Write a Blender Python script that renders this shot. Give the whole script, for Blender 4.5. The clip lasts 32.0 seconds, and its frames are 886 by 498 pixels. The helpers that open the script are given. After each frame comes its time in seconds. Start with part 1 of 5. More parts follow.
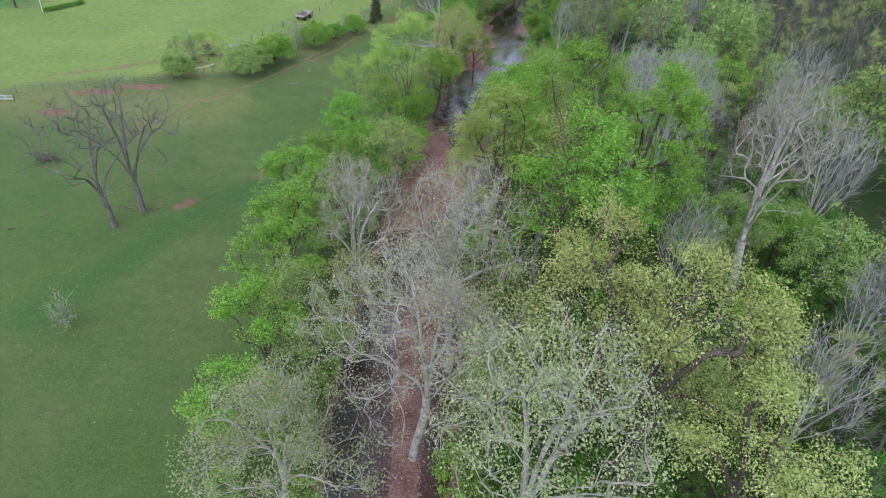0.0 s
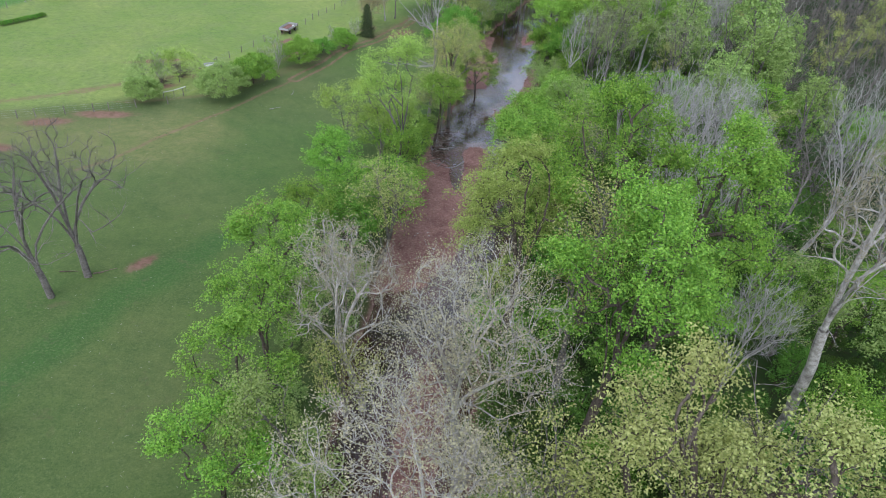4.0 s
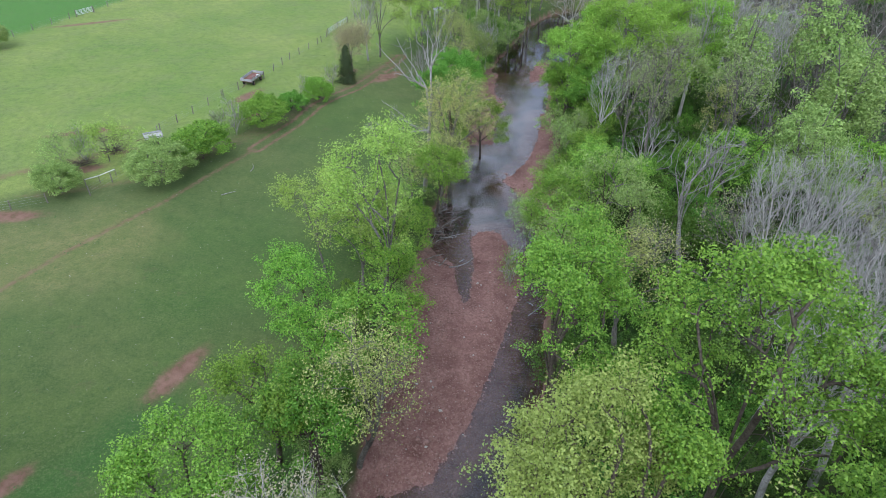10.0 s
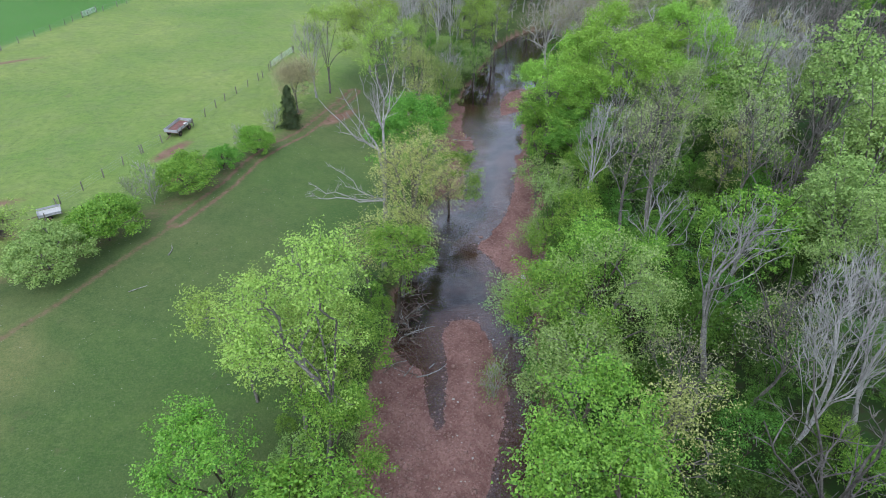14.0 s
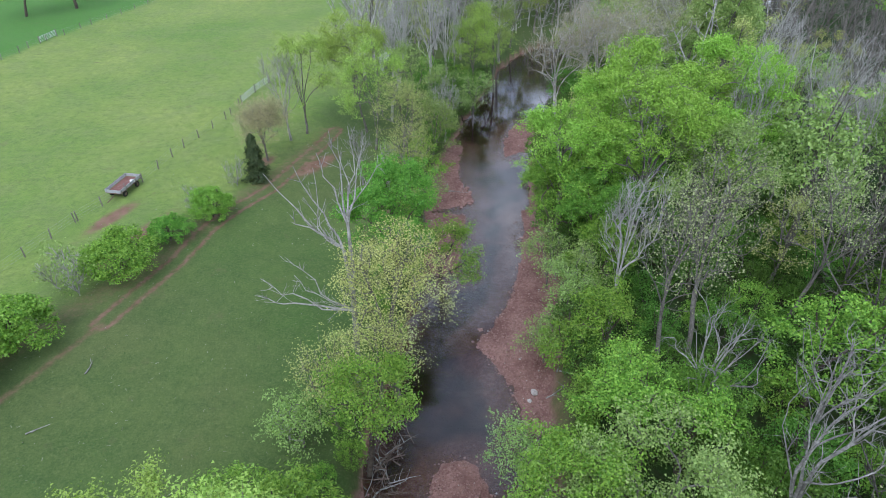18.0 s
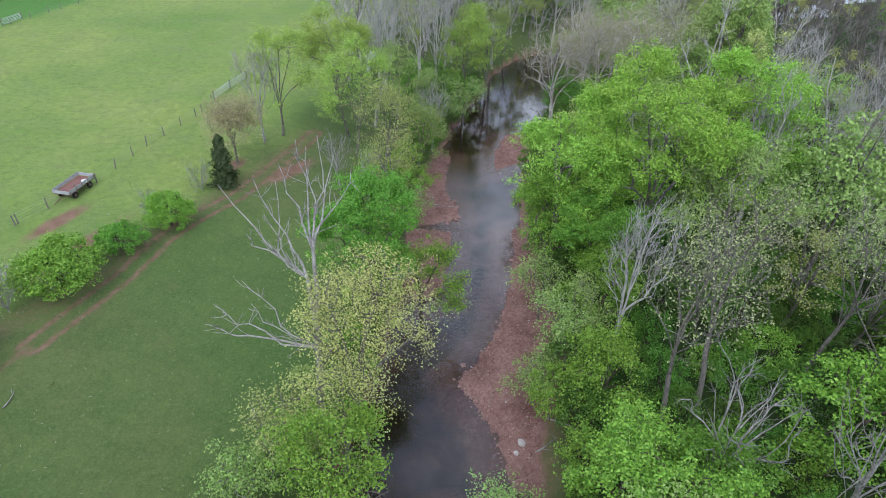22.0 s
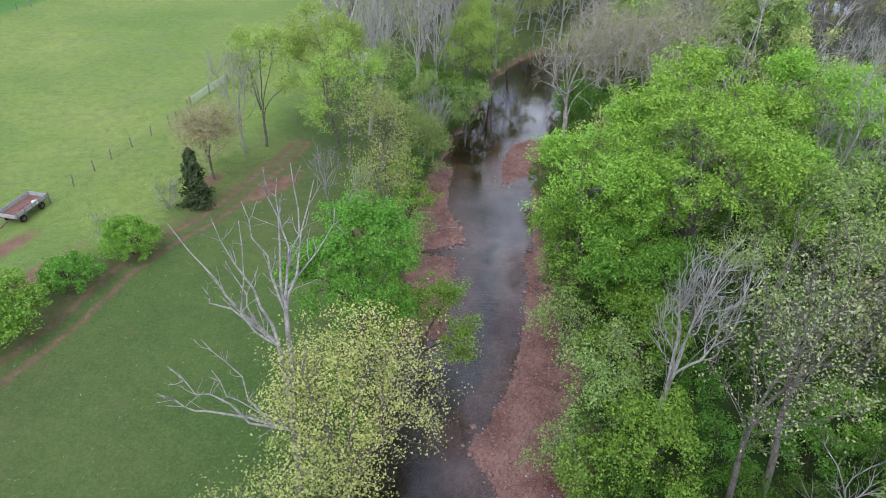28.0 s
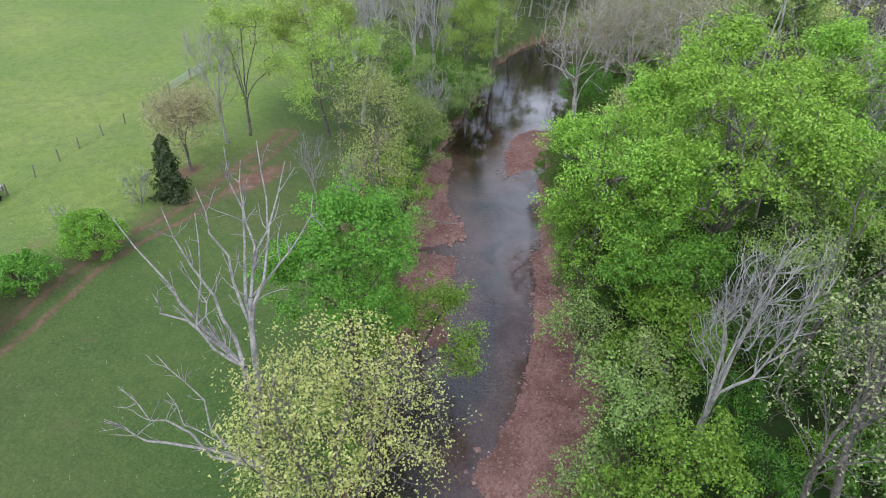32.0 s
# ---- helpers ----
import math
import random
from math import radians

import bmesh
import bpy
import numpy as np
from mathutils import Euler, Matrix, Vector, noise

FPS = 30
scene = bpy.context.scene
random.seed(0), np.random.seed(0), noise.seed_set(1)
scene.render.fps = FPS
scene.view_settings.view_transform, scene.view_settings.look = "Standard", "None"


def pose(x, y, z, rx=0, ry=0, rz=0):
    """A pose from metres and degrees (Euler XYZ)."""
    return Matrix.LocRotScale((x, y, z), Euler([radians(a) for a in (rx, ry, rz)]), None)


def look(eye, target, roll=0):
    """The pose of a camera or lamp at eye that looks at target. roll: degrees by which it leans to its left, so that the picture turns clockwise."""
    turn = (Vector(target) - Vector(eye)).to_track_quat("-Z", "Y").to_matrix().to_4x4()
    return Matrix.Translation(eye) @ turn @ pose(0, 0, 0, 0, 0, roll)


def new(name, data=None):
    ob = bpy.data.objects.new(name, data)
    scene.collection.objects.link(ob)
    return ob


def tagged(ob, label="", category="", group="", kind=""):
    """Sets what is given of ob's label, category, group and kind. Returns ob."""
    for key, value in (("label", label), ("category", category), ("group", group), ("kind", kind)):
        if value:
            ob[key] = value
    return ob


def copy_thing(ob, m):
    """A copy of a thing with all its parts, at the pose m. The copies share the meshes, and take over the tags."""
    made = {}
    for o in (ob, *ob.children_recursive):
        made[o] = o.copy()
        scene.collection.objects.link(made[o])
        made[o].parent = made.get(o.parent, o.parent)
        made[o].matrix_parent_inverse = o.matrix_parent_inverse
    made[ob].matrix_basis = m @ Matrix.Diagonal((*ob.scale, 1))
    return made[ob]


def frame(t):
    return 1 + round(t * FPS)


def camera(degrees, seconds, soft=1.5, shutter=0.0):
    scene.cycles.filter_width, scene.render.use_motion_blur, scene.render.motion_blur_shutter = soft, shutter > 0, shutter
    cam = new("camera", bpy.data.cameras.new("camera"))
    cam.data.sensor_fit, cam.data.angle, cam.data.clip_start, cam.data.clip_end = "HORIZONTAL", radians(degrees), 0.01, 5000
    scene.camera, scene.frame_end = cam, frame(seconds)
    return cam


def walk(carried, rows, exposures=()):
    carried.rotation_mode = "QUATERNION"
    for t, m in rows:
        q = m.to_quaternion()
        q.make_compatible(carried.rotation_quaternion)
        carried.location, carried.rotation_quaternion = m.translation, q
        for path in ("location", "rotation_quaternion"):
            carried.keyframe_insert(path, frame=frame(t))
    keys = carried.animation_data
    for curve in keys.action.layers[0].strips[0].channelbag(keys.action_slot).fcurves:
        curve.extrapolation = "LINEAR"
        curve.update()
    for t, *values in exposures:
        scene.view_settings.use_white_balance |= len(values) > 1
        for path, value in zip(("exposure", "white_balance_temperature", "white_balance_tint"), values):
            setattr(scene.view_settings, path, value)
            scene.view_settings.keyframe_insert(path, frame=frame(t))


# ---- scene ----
cam = camera(70, 32.0, soft=0.8)
PATH = [
    (0, (0.000, 0.000, 41.750), (0.041, 16.225, 30.056), 4.79),
    (0.5, (-0.105, 0.782, 41.646), (-0.039, 17.015, 29.964), 4.84),
    (1, (-0.196, 1.957, 41.546), (-0.122, 18.189, 29.862), 4.88),
    (1.5, (-0.332, 3.421, 41.427), (-0.233, 19.640, 29.726), 4.87),
    (2, (-0.487, 5.043, 41.315), (-0.364, 21.259, 29.609), 4.92),
    (2.5, (-0.668, 6.906, 41.120), (-0.508, 23.130, 29.427), 4.96),
    (4.5, (-1.564, 15.381, 39.954), (-1.331, 31.620, 28.282), 4.67),
    (5, (-1.875, 17.219, 39.491), (-1.601, 33.500, 27.878), 4.48),
    (5.5, (-2.171, 19.260, 39.219), (-1.836, 35.569, 27.648), 4.48),
    (6, (-2.411, 21.202, 38.916), (-2.209, 37.543, 27.386), 3.34),
    (6.5, (-2.381, 23.185, 38.845), (-2.286, 39.535, 27.326), 2.59),
    (7, (-2.282, 25.233, 38.838), (-2.110, 41.585, 27.324), 3.01),
    (7.5, (-2.298, 27.454, 38.856), (-2.167, 43.799, 27.331), 2.70),
    (8, (-2.312, 29.536, 38.876), (-2.216, 45.871, 27.336), 2.32),
    (8.5, (-2.285, 31.541, 38.918), (-2.213, 47.872, 27.373), 2.10),
    (9, (-2.301, 33.600, 38.819), (-2.205, 49.945, 27.294), 2.12),
    (9.5, (-2.287, 35.692, 38.556), (-2.154, 52.055, 27.057), 2.21),
    (10, (-2.267, 37.778, 38.395), (-2.109, 54.152, 26.913), 2.20),
    (10.5, (-2.128, 39.808, 38.266), (-1.973, 56.188, 26.791), 2.03),
    (11, (-2.308, 41.740, 38.149), (-2.249, 58.146, 26.712), 0.13),
    (11.5, (-1.576, 43.777, 37.614), (-1.981, 60.292, 26.340), -6.61),
    (12, (-1.795, 45.879, 37.499), (-1.033, 62.359, 26.192), 0.12),
    (12.5, (-1.856, 47.837, 37.526), (-0.907, 64.328, 26.250), 1.03),
    (13, (-1.730, 49.993, 37.460), (-0.727, 66.479, 26.181), 1.32),
    (13.5, (-1.491, 52.012, 37.486), (-0.498, 68.483, 26.184), 1.24),
    (14, (-1.298, 54.014, 37.535), (-0.300, 70.476, 26.220), 1.16),
    (14.5, (-0.986, 56.118, 37.653), (-0.016, 72.558, 26.303), 0.99),
    (16.5, (0.481, 64.704, 37.511), (1.272, 81.120, 26.114), 0.23),
    (17, (0.741, 66.758, 37.418), (1.514, 83.169, 26.012), 0.10),
    (17.5, (0.978, 68.687, 37.483), (1.729, 85.098, 26.076), -0.10),
    (18, (1.167, 70.686, 37.458), (1.933, 87.098, 26.053), -0.07),
    (18.5, (1.379, 72.627, 37.244), (2.150, 89.066, 25.879), -0.03),
    (19, (1.491, 74.368, 36.849), (2.692, 90.811, 25.527), 2.60),
    (19.5, (1.641, 75.106, 36.346), (2.891, 91.560, 25.046), 2.83),
    (20, (1.604, 75.122, 36.238), (2.865, 91.581, 24.946), 2.88),
    (20.5, (1.624, 75.064, 35.965), (2.869, 91.504, 24.644), 2.92),
    (21, (1.592, 75.189, 35.613), (2.839, 91.626, 24.288), 3.03),
    (21.5, (1.541, 75.825, 35.455), (2.813, 92.259, 24.128), 3.06),
    (22, (1.602, 76.928, 35.384), (2.873, 93.369, 24.066), 3.01),
    (22.5, (1.679, 78.372, 35.316), (2.936, 94.812, 23.995), 2.92),
    (23, (1.694, 80.076, 35.278), (2.944, 96.506, 23.943), 2.82),
    (23.5, (1.684, 81.704, 35.412), (2.967, 98.134, 24.079), 2.79),
    (24, (1.603, 83.459, 35.535), (2.929, 99.877, 24.191), 2.83),
    (24.5, (1.569, 84.799, 35.523), (2.931, 101.221, 24.188), 2.83),
    (25, (1.630, 85.411, 35.066), (2.998, 101.846, 23.751), 2.82),
    (25.5, (1.563, 85.504, 34.691), (2.945, 101.948, 23.390), 2.92),
    (27.5, (1.494, 85.583, 33.209), (2.864, 102.005, 21.877), 2.96),
    (28, (1.471, 85.633, 32.903), (2.850, 102.046, 21.557), 3.03),
    (28.5, (1.443, 85.662, 32.646), (2.839, 102.061, 21.282), 3.08),
    (29, (1.399, 85.737, 32.337), (2.800, 102.120, 20.951), 3.12),
    (29.5, (1.330, 85.862, 31.979), (2.749, 102.227, 20.571), 3.09),
    (30, (1.428, 86.106, 31.596), (2.835, 102.477, 20.193), 3.16),
    (30.5, (1.427, 86.785, 31.200), (2.853, 103.148, 19.788), 3.13),
    (31, (1.521, 87.852, 30.811), (2.964, 104.204, 19.387), 3.21),
    (31.5, (1.566, 89.319, 30.275), (3.023, 105.666, 18.845), 3.24),
    (32, (1.617, 90.292, 29.731), (3.114, 106.649, 18.320), 3.28),
]
TINTS = [(0.0, 0.30, 5700, 13), (6.0, 0.34, 5800, 14), (10.0, 0.35, 5650, 12), (17.0, 0.35, 5600, 11), (21.0, 0.35, 5700, 11), (25.0, 0.35, 5850, 13), (32.0, 0.37, 5900, 13)]
walk(cam, [(t, look(eye, target, roll)) for t, eye, target, roll in PATH], TINTS)

# ---- world, sun ----
world = bpy.data.worlds.new("sky")
scene.world = world
world.use_nodes = True
wn, wl = world.node_tree.nodes, world.node_tree.links
SUN_UP, SUN_TURN = 52.0, 200.0
sky = wn.new("ShaderNodeTexSky")
sky.sky_type, sky.sun_disc = "NISHITA", False
sky.sun_elevation, sky.sun_rotation = radians(SUN_UP), radians(SUN_TURN)
sky.air_density, sky.dust_density = 1.0, 1.5
coords = wn.new("ShaderNodeTexCoord")
puffs = wn.new("ShaderNodeTexNoise")
puffs.inputs["Scale"].default_value, puffs.inputs["Detail"].default_value = 2.6, 6.0
cover = wn.new("ShaderNodeMapRange")
cover.inputs["From Min"].default_value, cover.inputs["From Max"].default_value = 0.36, 0.56
cloud, heap = wn.new("ShaderNodeMix"), wn.new("ShaderNodeMix")
cloud.data_type = heap.data_type = "RGBA"
heap.inputs["A"].default_value, heap.inputs["B"].default_value = (6.0, 6.7, 7.8, 1), (19.0, 19.3, 20.0, 1)
thick = wn.new("ShaderNodeTexNoise")
thick.inputs["Scale"].default_value, thick.inputs["Detail"].default_value = 4.0, 5.0
deep = wn.new("ShaderNodeMapRange")
deep.inputs["From Min"].default_value, deep.inputs["From Max"].default_value = 0.38, 0.62
wl.new(coords.outputs["Generated"], puffs.inputs["Vector"])
wl.new(coords.outputs["Generated"], thick.inputs["Vector"])
wl.new(thick.outputs["Fac"], deep.inputs["Value"])
wl.new(deep.outputs["Result"], heap.inputs["Factor"])
wl.new(puffs.outputs["Fac"], cover.inputs["Value"])
wl.new(cover.outputs["Result"], cloud.inputs["Factor"])
wl.new(sky.outputs["Color"], cloud.inputs["A"])
wl.new(heap.outputs["Result"], cloud.inputs["B"])
wl.new(cloud.outputs["Result"], wn["Background"].inputs["Color"])
wn["Background"].inputs["Strength"].default_value = 0.100
sun = new("sun", bpy.data.lights.new("sun", "SUN"))
sun.data.energy, sun.data.angle, sun.data.color = 1.3, radians(38), (1.0, 0.985, 0.955)
sun.matrix_world = Matrix.Rotation(radians(-SUN_TURN), 4, "Z") @ Matrix.Rotation(radians(90 - SUN_UP), 4, "X").inverted()


# ---- materials ----
def material(name):
    m = bpy.data.materials.new(name)
    m.use_nodes = True
    m.node_tree.nodes.clear()
    return m, m.node_tree.nodes, m.node_tree.links


def mix(n, l, fac, a, b, blend="MIX"):
    """A colour mix; fac, a and b are sockets or values."""
    x = n.new("ShaderNodeMix")
    x.data_type, x.blend_type = "RGBA", blend
    for key, v in (("Factor", fac), ("A", a), ("B", b)):
        if isinstance(v, bpy.types.NodeSocket):
            l.new(v, x.inputs[key])
        elif key == "Factor":
            x.inputs[0].default_value = v
        else:
            x.inputs[key].default_value = (*v, 1)
    return x.outputs["Result"]


def grain(n, l, scale, detail=4.0, rough=0.6, lo=0.35, hi=0.65, stretch=None, most=1.0):
    """Noise in metres, spread between lo and hi to 0..most."""
    g = n.new("ShaderNodeNewGeometry")
    x = n.new("ShaderNodeTexNoise")
    x.inputs["Scale"].default_value, x.inputs["Detail"].default_value, x.inputs["Roughness"].default_value = scale, detail, rough
    if stretch:
        mp = n.new("ShaderNodeMapping")
        mp.inputs["Scale"].default_value = stretch[:3]
        mp.inputs["Rotation"].default_value = (0, 0, radians(stretch[3]))
        l.new(g.outputs["Position"], mp.inputs["Vector"])
        l.new(mp.outputs["Vector"], x.inputs["Vector"])
    else:
        l.new(g.outputs["Position"], x.inputs["Vector"])
    r = n.new("ShaderNodeMapRange")
    r.inputs["From Min"].default_value, r.inputs["From Max"].default_value, r.inputs["To Max"].default_value = lo, hi, most
    l.new(x.outputs["Fac"], r.inputs["Value"])
    return r.outputs["Result"]


def finish(m, n, l, colour, rough=0.9, relief=None, depth=0.02, metal=0.0):
    p = n.new("ShaderNodeBsdfPrincipled")
    o = n.new("ShaderNodeOutputMaterial")
    if isinstance(colour, bpy.types.NodeSocket):
        l.new(colour, p.inputs["Base Color"])
    else:
        p.inputs["Base Color"].default_value = (*colour, 1)
    p.inputs["Roughness"].default_value, p.inputs["Metallic"].default_value = rough, metal
    p.inputs["Specular IOR Level"].default_value = 0.25
    if relief is not None:
        b = n.new("ShaderNodeBump")
        b.inputs["Strength"].default_value, b.inputs["Distance"].default_value = 0.8, depth
        l.new(relief, b.inputs["Height"])
        l.new(b.outputs["Normal"], p.inputs["Normal"])
    l.new(p.outputs["BSDF"], o.inputs["Surface"])
    return m


def leaf_material(name, colour, second, shine=0.24):
    """Thin leaves: each leaf and each plant its own tone; light comes through."""
    m, n, l = material(name)
    g, i = n.new("ShaderNodeNewGeometry"), n.new("ShaderNodeObjectInfo")
    c = mix(n, l, g.outputs["Random Per Island"], colour, second)
    hue = n.new("ShaderNodeHueSaturation")
    r = n.new("ShaderNodeMapRange")
    r.inputs["To Min"].default_value, r.inputs["To Max"].default_value = 0.482, 0.505
    l.new(i.outputs["Random"], r.inputs["Value"])
    l.new(r.outputs["Result"], hue.inputs["Hue"])
    v = n.new("ShaderNodeMath")
    v.operation = "MULTIPLY_ADD"
    v.inputs[1].default_value, v.inputs[2].default_value = 0.3, 0.85
    l.new(i.outputs["Random"], v.inputs[0])
    l.new(v.outputs["Value"], hue.inputs["Value"])
    l.new(c, hue.inputs["Color"])
    d, t = n.new("ShaderNodeBsdfDiffuse"), n.new("ShaderNodeBsdfTranslucent")
    x, o = n.new("ShaderNodeMixShader"), n.new("ShaderNodeOutputMaterial")
    x.inputs["Fac"].default_value = shine
    for s in (d, t):
        l.new(hue.outputs["Color"], s.inputs["Color"])
    l.new(d.outputs["BSDF"], x.inputs[1])
    l.new(t.outputs["BSDF"], x.inputs[2])
    gloss, coat = n.new("ShaderNodeBsdfGlossy"), n.new("ShaderNodeMixShader")
    gloss.inputs["Roughness"].default_value, coat.inputs["Fac"].default_value = 0.40, 0.022
    l.new(x.outputs["Shader"], coat.inputs[1])
    l.new(gloss.outputs["BSDF"], coat.inputs[2])
    l.new(coat.outputs["Shader"], o.inputs["Surface"])
    return m


def bark_material(name, dark, light, scale=6.0):
    m, n, l = material(name)
    c = mix(n, l, grain(n, l, scale, 5, 0.7), dark, light)
    c = mix(n, l, grain(n, l, 0.9, 3, 0.6, 0.5, 0.75), c, tuple(0.6 * v for v in dark))
    return finish(m, n, l, c, 0.9, grain(n, l, 14, 4), 0.02)


def ground_material():
    m, n, l = material("ground_cover")
    at = n.new("ShaderNodeAttribute")
    at.attribute_name = "cover"
    sep = n.new("ShaderNodeSeparateColor")
    l.new(at.outputs["Color"], sep.inputs["Color"])
    wet = n.new("ShaderNodeAttribute")
    wet.attribute_name = "lush"
    # pasture: clumps, worn yellowish sweeps, fine blades
    short = mix(n, l, grain(n, l, 0.05, 5, 0.6, 0.38, 0.62), (0.076, 0.138, 0.029), (0.122, 0.168, 0.043))
    short = mix(n, l, grain(n, l, 0.024, 4, 0.6, 0.42, 0.62, None, 0.7), short, (0.126, 0.138, 0.053))
    short = mix(n, l, grain(n, l, 0.14, 5, 0.65, 0.45, 0.72, (1, 1.8, 1, 30), 0.8), short, (0.074, 0.120, 0.030))
    swale, dry = n.new("ShaderNodeAttribute"), n.new("ShaderNodeAttribute")
    swale.attribute_name, dry.attribute_name = "swale", "dry"
    short = mix(n, l, swale.outputs["Fac"], short, (0.062, 0.134, 0.029))
    short = mix(n, l, dry.outputs["Fac"], short, mix(n, l, grain(n, l, 0.3, 5, 0.7), (0.150, 0.180, 0.052), (0.225, 0.215, 0.082)))
    field = mix(n, l, grain(n, l, 0.035, 6, 0.62, 0.36, 0.62), (0.172, 0.275, 0.050), (0.300, 0.360, 0.088))
    field = mix(n, l, grain(n, l, 0.22, 5, 0.7, 0.45, 0.75, None, 0.75), field, (0.225, 0.262, 0.098))
    field = mix(n, l, grain(n, l, 0.6, 5, 0.8, 0.48, 0.72, None, 0.5), field, (0.118, 0.215, 0.038))
    lawn = n.new("ShaderNodeAttribute")
    lawn.attribute_name = "lawn"
    field = mix(n, l, lawn.outputs["Fac"], field, (0.090, 0.232, 0.036))
    grass = mix(n, l, wet.outputs["Fac"], short, field)
    grass = mix(n, l, grain(n, l, 1.1, 6, 0.75, 0.42, 0.8, None, 0.55), grass, (0.040, 0.082, 0.022))
    grass = mix(n, l, grain(n, l, 4.5, 5, 0.8, 0.48, 0.72, None, 0.65), grass, (0.190, 0.225, 0.088))
    grass = mix(n, l, grain(n, l, 6.5, 5, 0.8, 0.45, 0.74, None, 0.7), grass, (0.034, 0.074, 0.020))
    grass = mix(n, l, grain(n, l, 0.35, 6, 0.7, 0.60, 0.80, None, 0.8), grass, (0.140, 0.118, 0.066))
    soil = mix(n, l, grain(n, l, 0.8, 6, 0.7), (0.165, 0.088, 0.060), (0.255, 0.152, 0.108))
    edge = n.new("ShaderNodeMath")
    edge.operation = "MULTIPLY_ADD"
    edge.inputs[1].default_value = 0.9
    l.new(grain(n, l, 1.6, 5, 0.7, 0.3, 0.7), edge.inputs[0])
    edge.inputs[2].default_value = -0.45
    su = n.new("ShaderNodeMath")
    su.operation, su.use_clamp = "ADD", True
    l.new(edge.outputs["Value"], su.inputs[0])
    l.new(sep.outputs["Green"], su.inputs[1])
    sm = n.new("ShaderNodeMath")
    sm.operation, sm.use_clamp = "MULTIPLY", True
    l.new(su.outputs["Value"], sm.inputs[0])
    l.new(sep.outputs["Green"], sm.inputs[1])
    c = mix(n, l, sm.outputs["Value"], grass, soil)
    litter = mix(n, l, grain(n, l, 0.5, 6, 0.7, 0.30, 0.58), (0.048, 0.038, 0.022), (0.036, 0.078, 0.016))
    c = mix(n, l, sep.outputs["Blue"], c, litter)
    stones = n.new("ShaderNodeTexVoronoi")
    stones.inputs["Scale"].default_value = 6.0
    gp = n.new("ShaderNodeNewGeometry")
    l.new(gp.outputs["Position"], stones.inputs["Vector"])
    red = mix(n, l, stones.outputs["Color"], (0.200, 0.102, 0.084), (0.385, 0.232, 0.198))
    red = mix(n, l, grain(n, l, 0.45, 5, 0.7, 0.4, 0.7), red, (0.150, 0.074, 0.060))
    # deep water's light loss is painted into the bed colour, by depth
    depth_shade = n.new("ShaderNodeAttribute")
    depth_shade.attribute_name = "depth_shade"
    red = mix(n, l, depth_shade.outputs["Fac"], red, mix(n, l, grain(n, l, 0.7, 5, 0.7), (0.020, 0.017, 0.014), (0.052, 0.040, 0.032)))
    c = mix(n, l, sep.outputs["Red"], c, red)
    hi = n.new("ShaderNodeMath")
    hi.operation = "MULTIPLY"
    l.new(stones.outputs["Distance"], hi.inputs[0])
    l.new(sep.outputs["Red"], hi.inputs[1])
    hs = n.new("ShaderNodeMath")
    hs.operation = "MULTIPLY_ADD"
    hs.inputs[1].default_value = 0.7
    l.new(grain(n, l, 5.0, 6, 0.8, 0.2, 0.8), hs.inputs[0])
    l.new(hi.outputs["Value"], hs.inputs[2])
    return finish(m, n, l, c, 0.95, hs.outputs["Value"], 0.09)


def water_material():
    m, n, l = material("stream_water")
    see, shine = n.new("ShaderNodeBsdfTransparent"), n.new("ShaderNodeBsdfGlossy")
    see.inputs["Color"].default_value = (0.46, 0.41, 0.37, 1)
    shine.inputs["Roughness"].default_value = 0.035
    fr = n.new("ShaderNodeFresnel")
    fr.inputs["IOR"].default_value = 1.33
    b = n.new("ShaderNodeBump")
    b.inputs["Strength"].default_value, b.inputs["Distance"].default_value = 0.75, 0.06
    rip = mix(n, l, grain(n, l, 0.11, 3, 0.5, 0.36, 0.54), (0.5, 0.5, 0.5), grain(n, l, 2.2, 4, 0.6, 0.2, 0.8, (0.7, 1.7, 1, 20)))
    # still water in the long pool upstream
    where, apart, still = n.new("ShaderNodeNewGeometry"), n.new("ShaderNodeSeparateXYZ"), n.new("ShaderNodeMapRange")
    l.new(where.outputs["Position"], apart.inputs["Vector"])
    l.new(apart.outputs["Y"], still.inputs["Value"])
    still.inputs["From Min"].default_value, still.inputs["From Max"].default_value = 150.0, 164.0
    still.inputs["To Min"].default_value, still.inputs["To Max"].default_value = 0.75, 0.06
    l.new(still.outputs["Result"], b.inputs["Strength"])
    l.new(rip, b.inputs["Height"])
    for s in (shine, fr):
        l.new(b.outputs["Normal"], s.inputs["Normal"])
    x, o = n.new("ShaderNodeMixShader"), n.new("ShaderNodeOutputMaterial")
    gain = n.new("ShaderNodeMath")
    gain.operation, gain.use_clamp = "MULTIPLY_ADD", True
    gain.inputs[1].default_value, gain.inputs[2].default_value = 2.4, 0.035
    l.new(fr.outputs["Fac"], gain.inputs[0])
    l.new(gain.outputs["Value"], x.inputs["Fac"])
    l.new(see.outputs["BSDF"], x.inputs[1])
    l.new(shine.outputs["BSDF"], x.inputs[2])
    l.new(x.outputs["Shader"], o.inputs["Surface"])
    return m


def plain_material(name, dark, light, rough=0.7, scale=8.0, metal=0.0):
    m, n, l = material(name)
    c = mix(n, l, grain(n, l, scale, 5, 0.7), dark, light)
    return finish(m, n, l, c, rough, grain(n, l, scale * 3, 3), 0.005, metal)


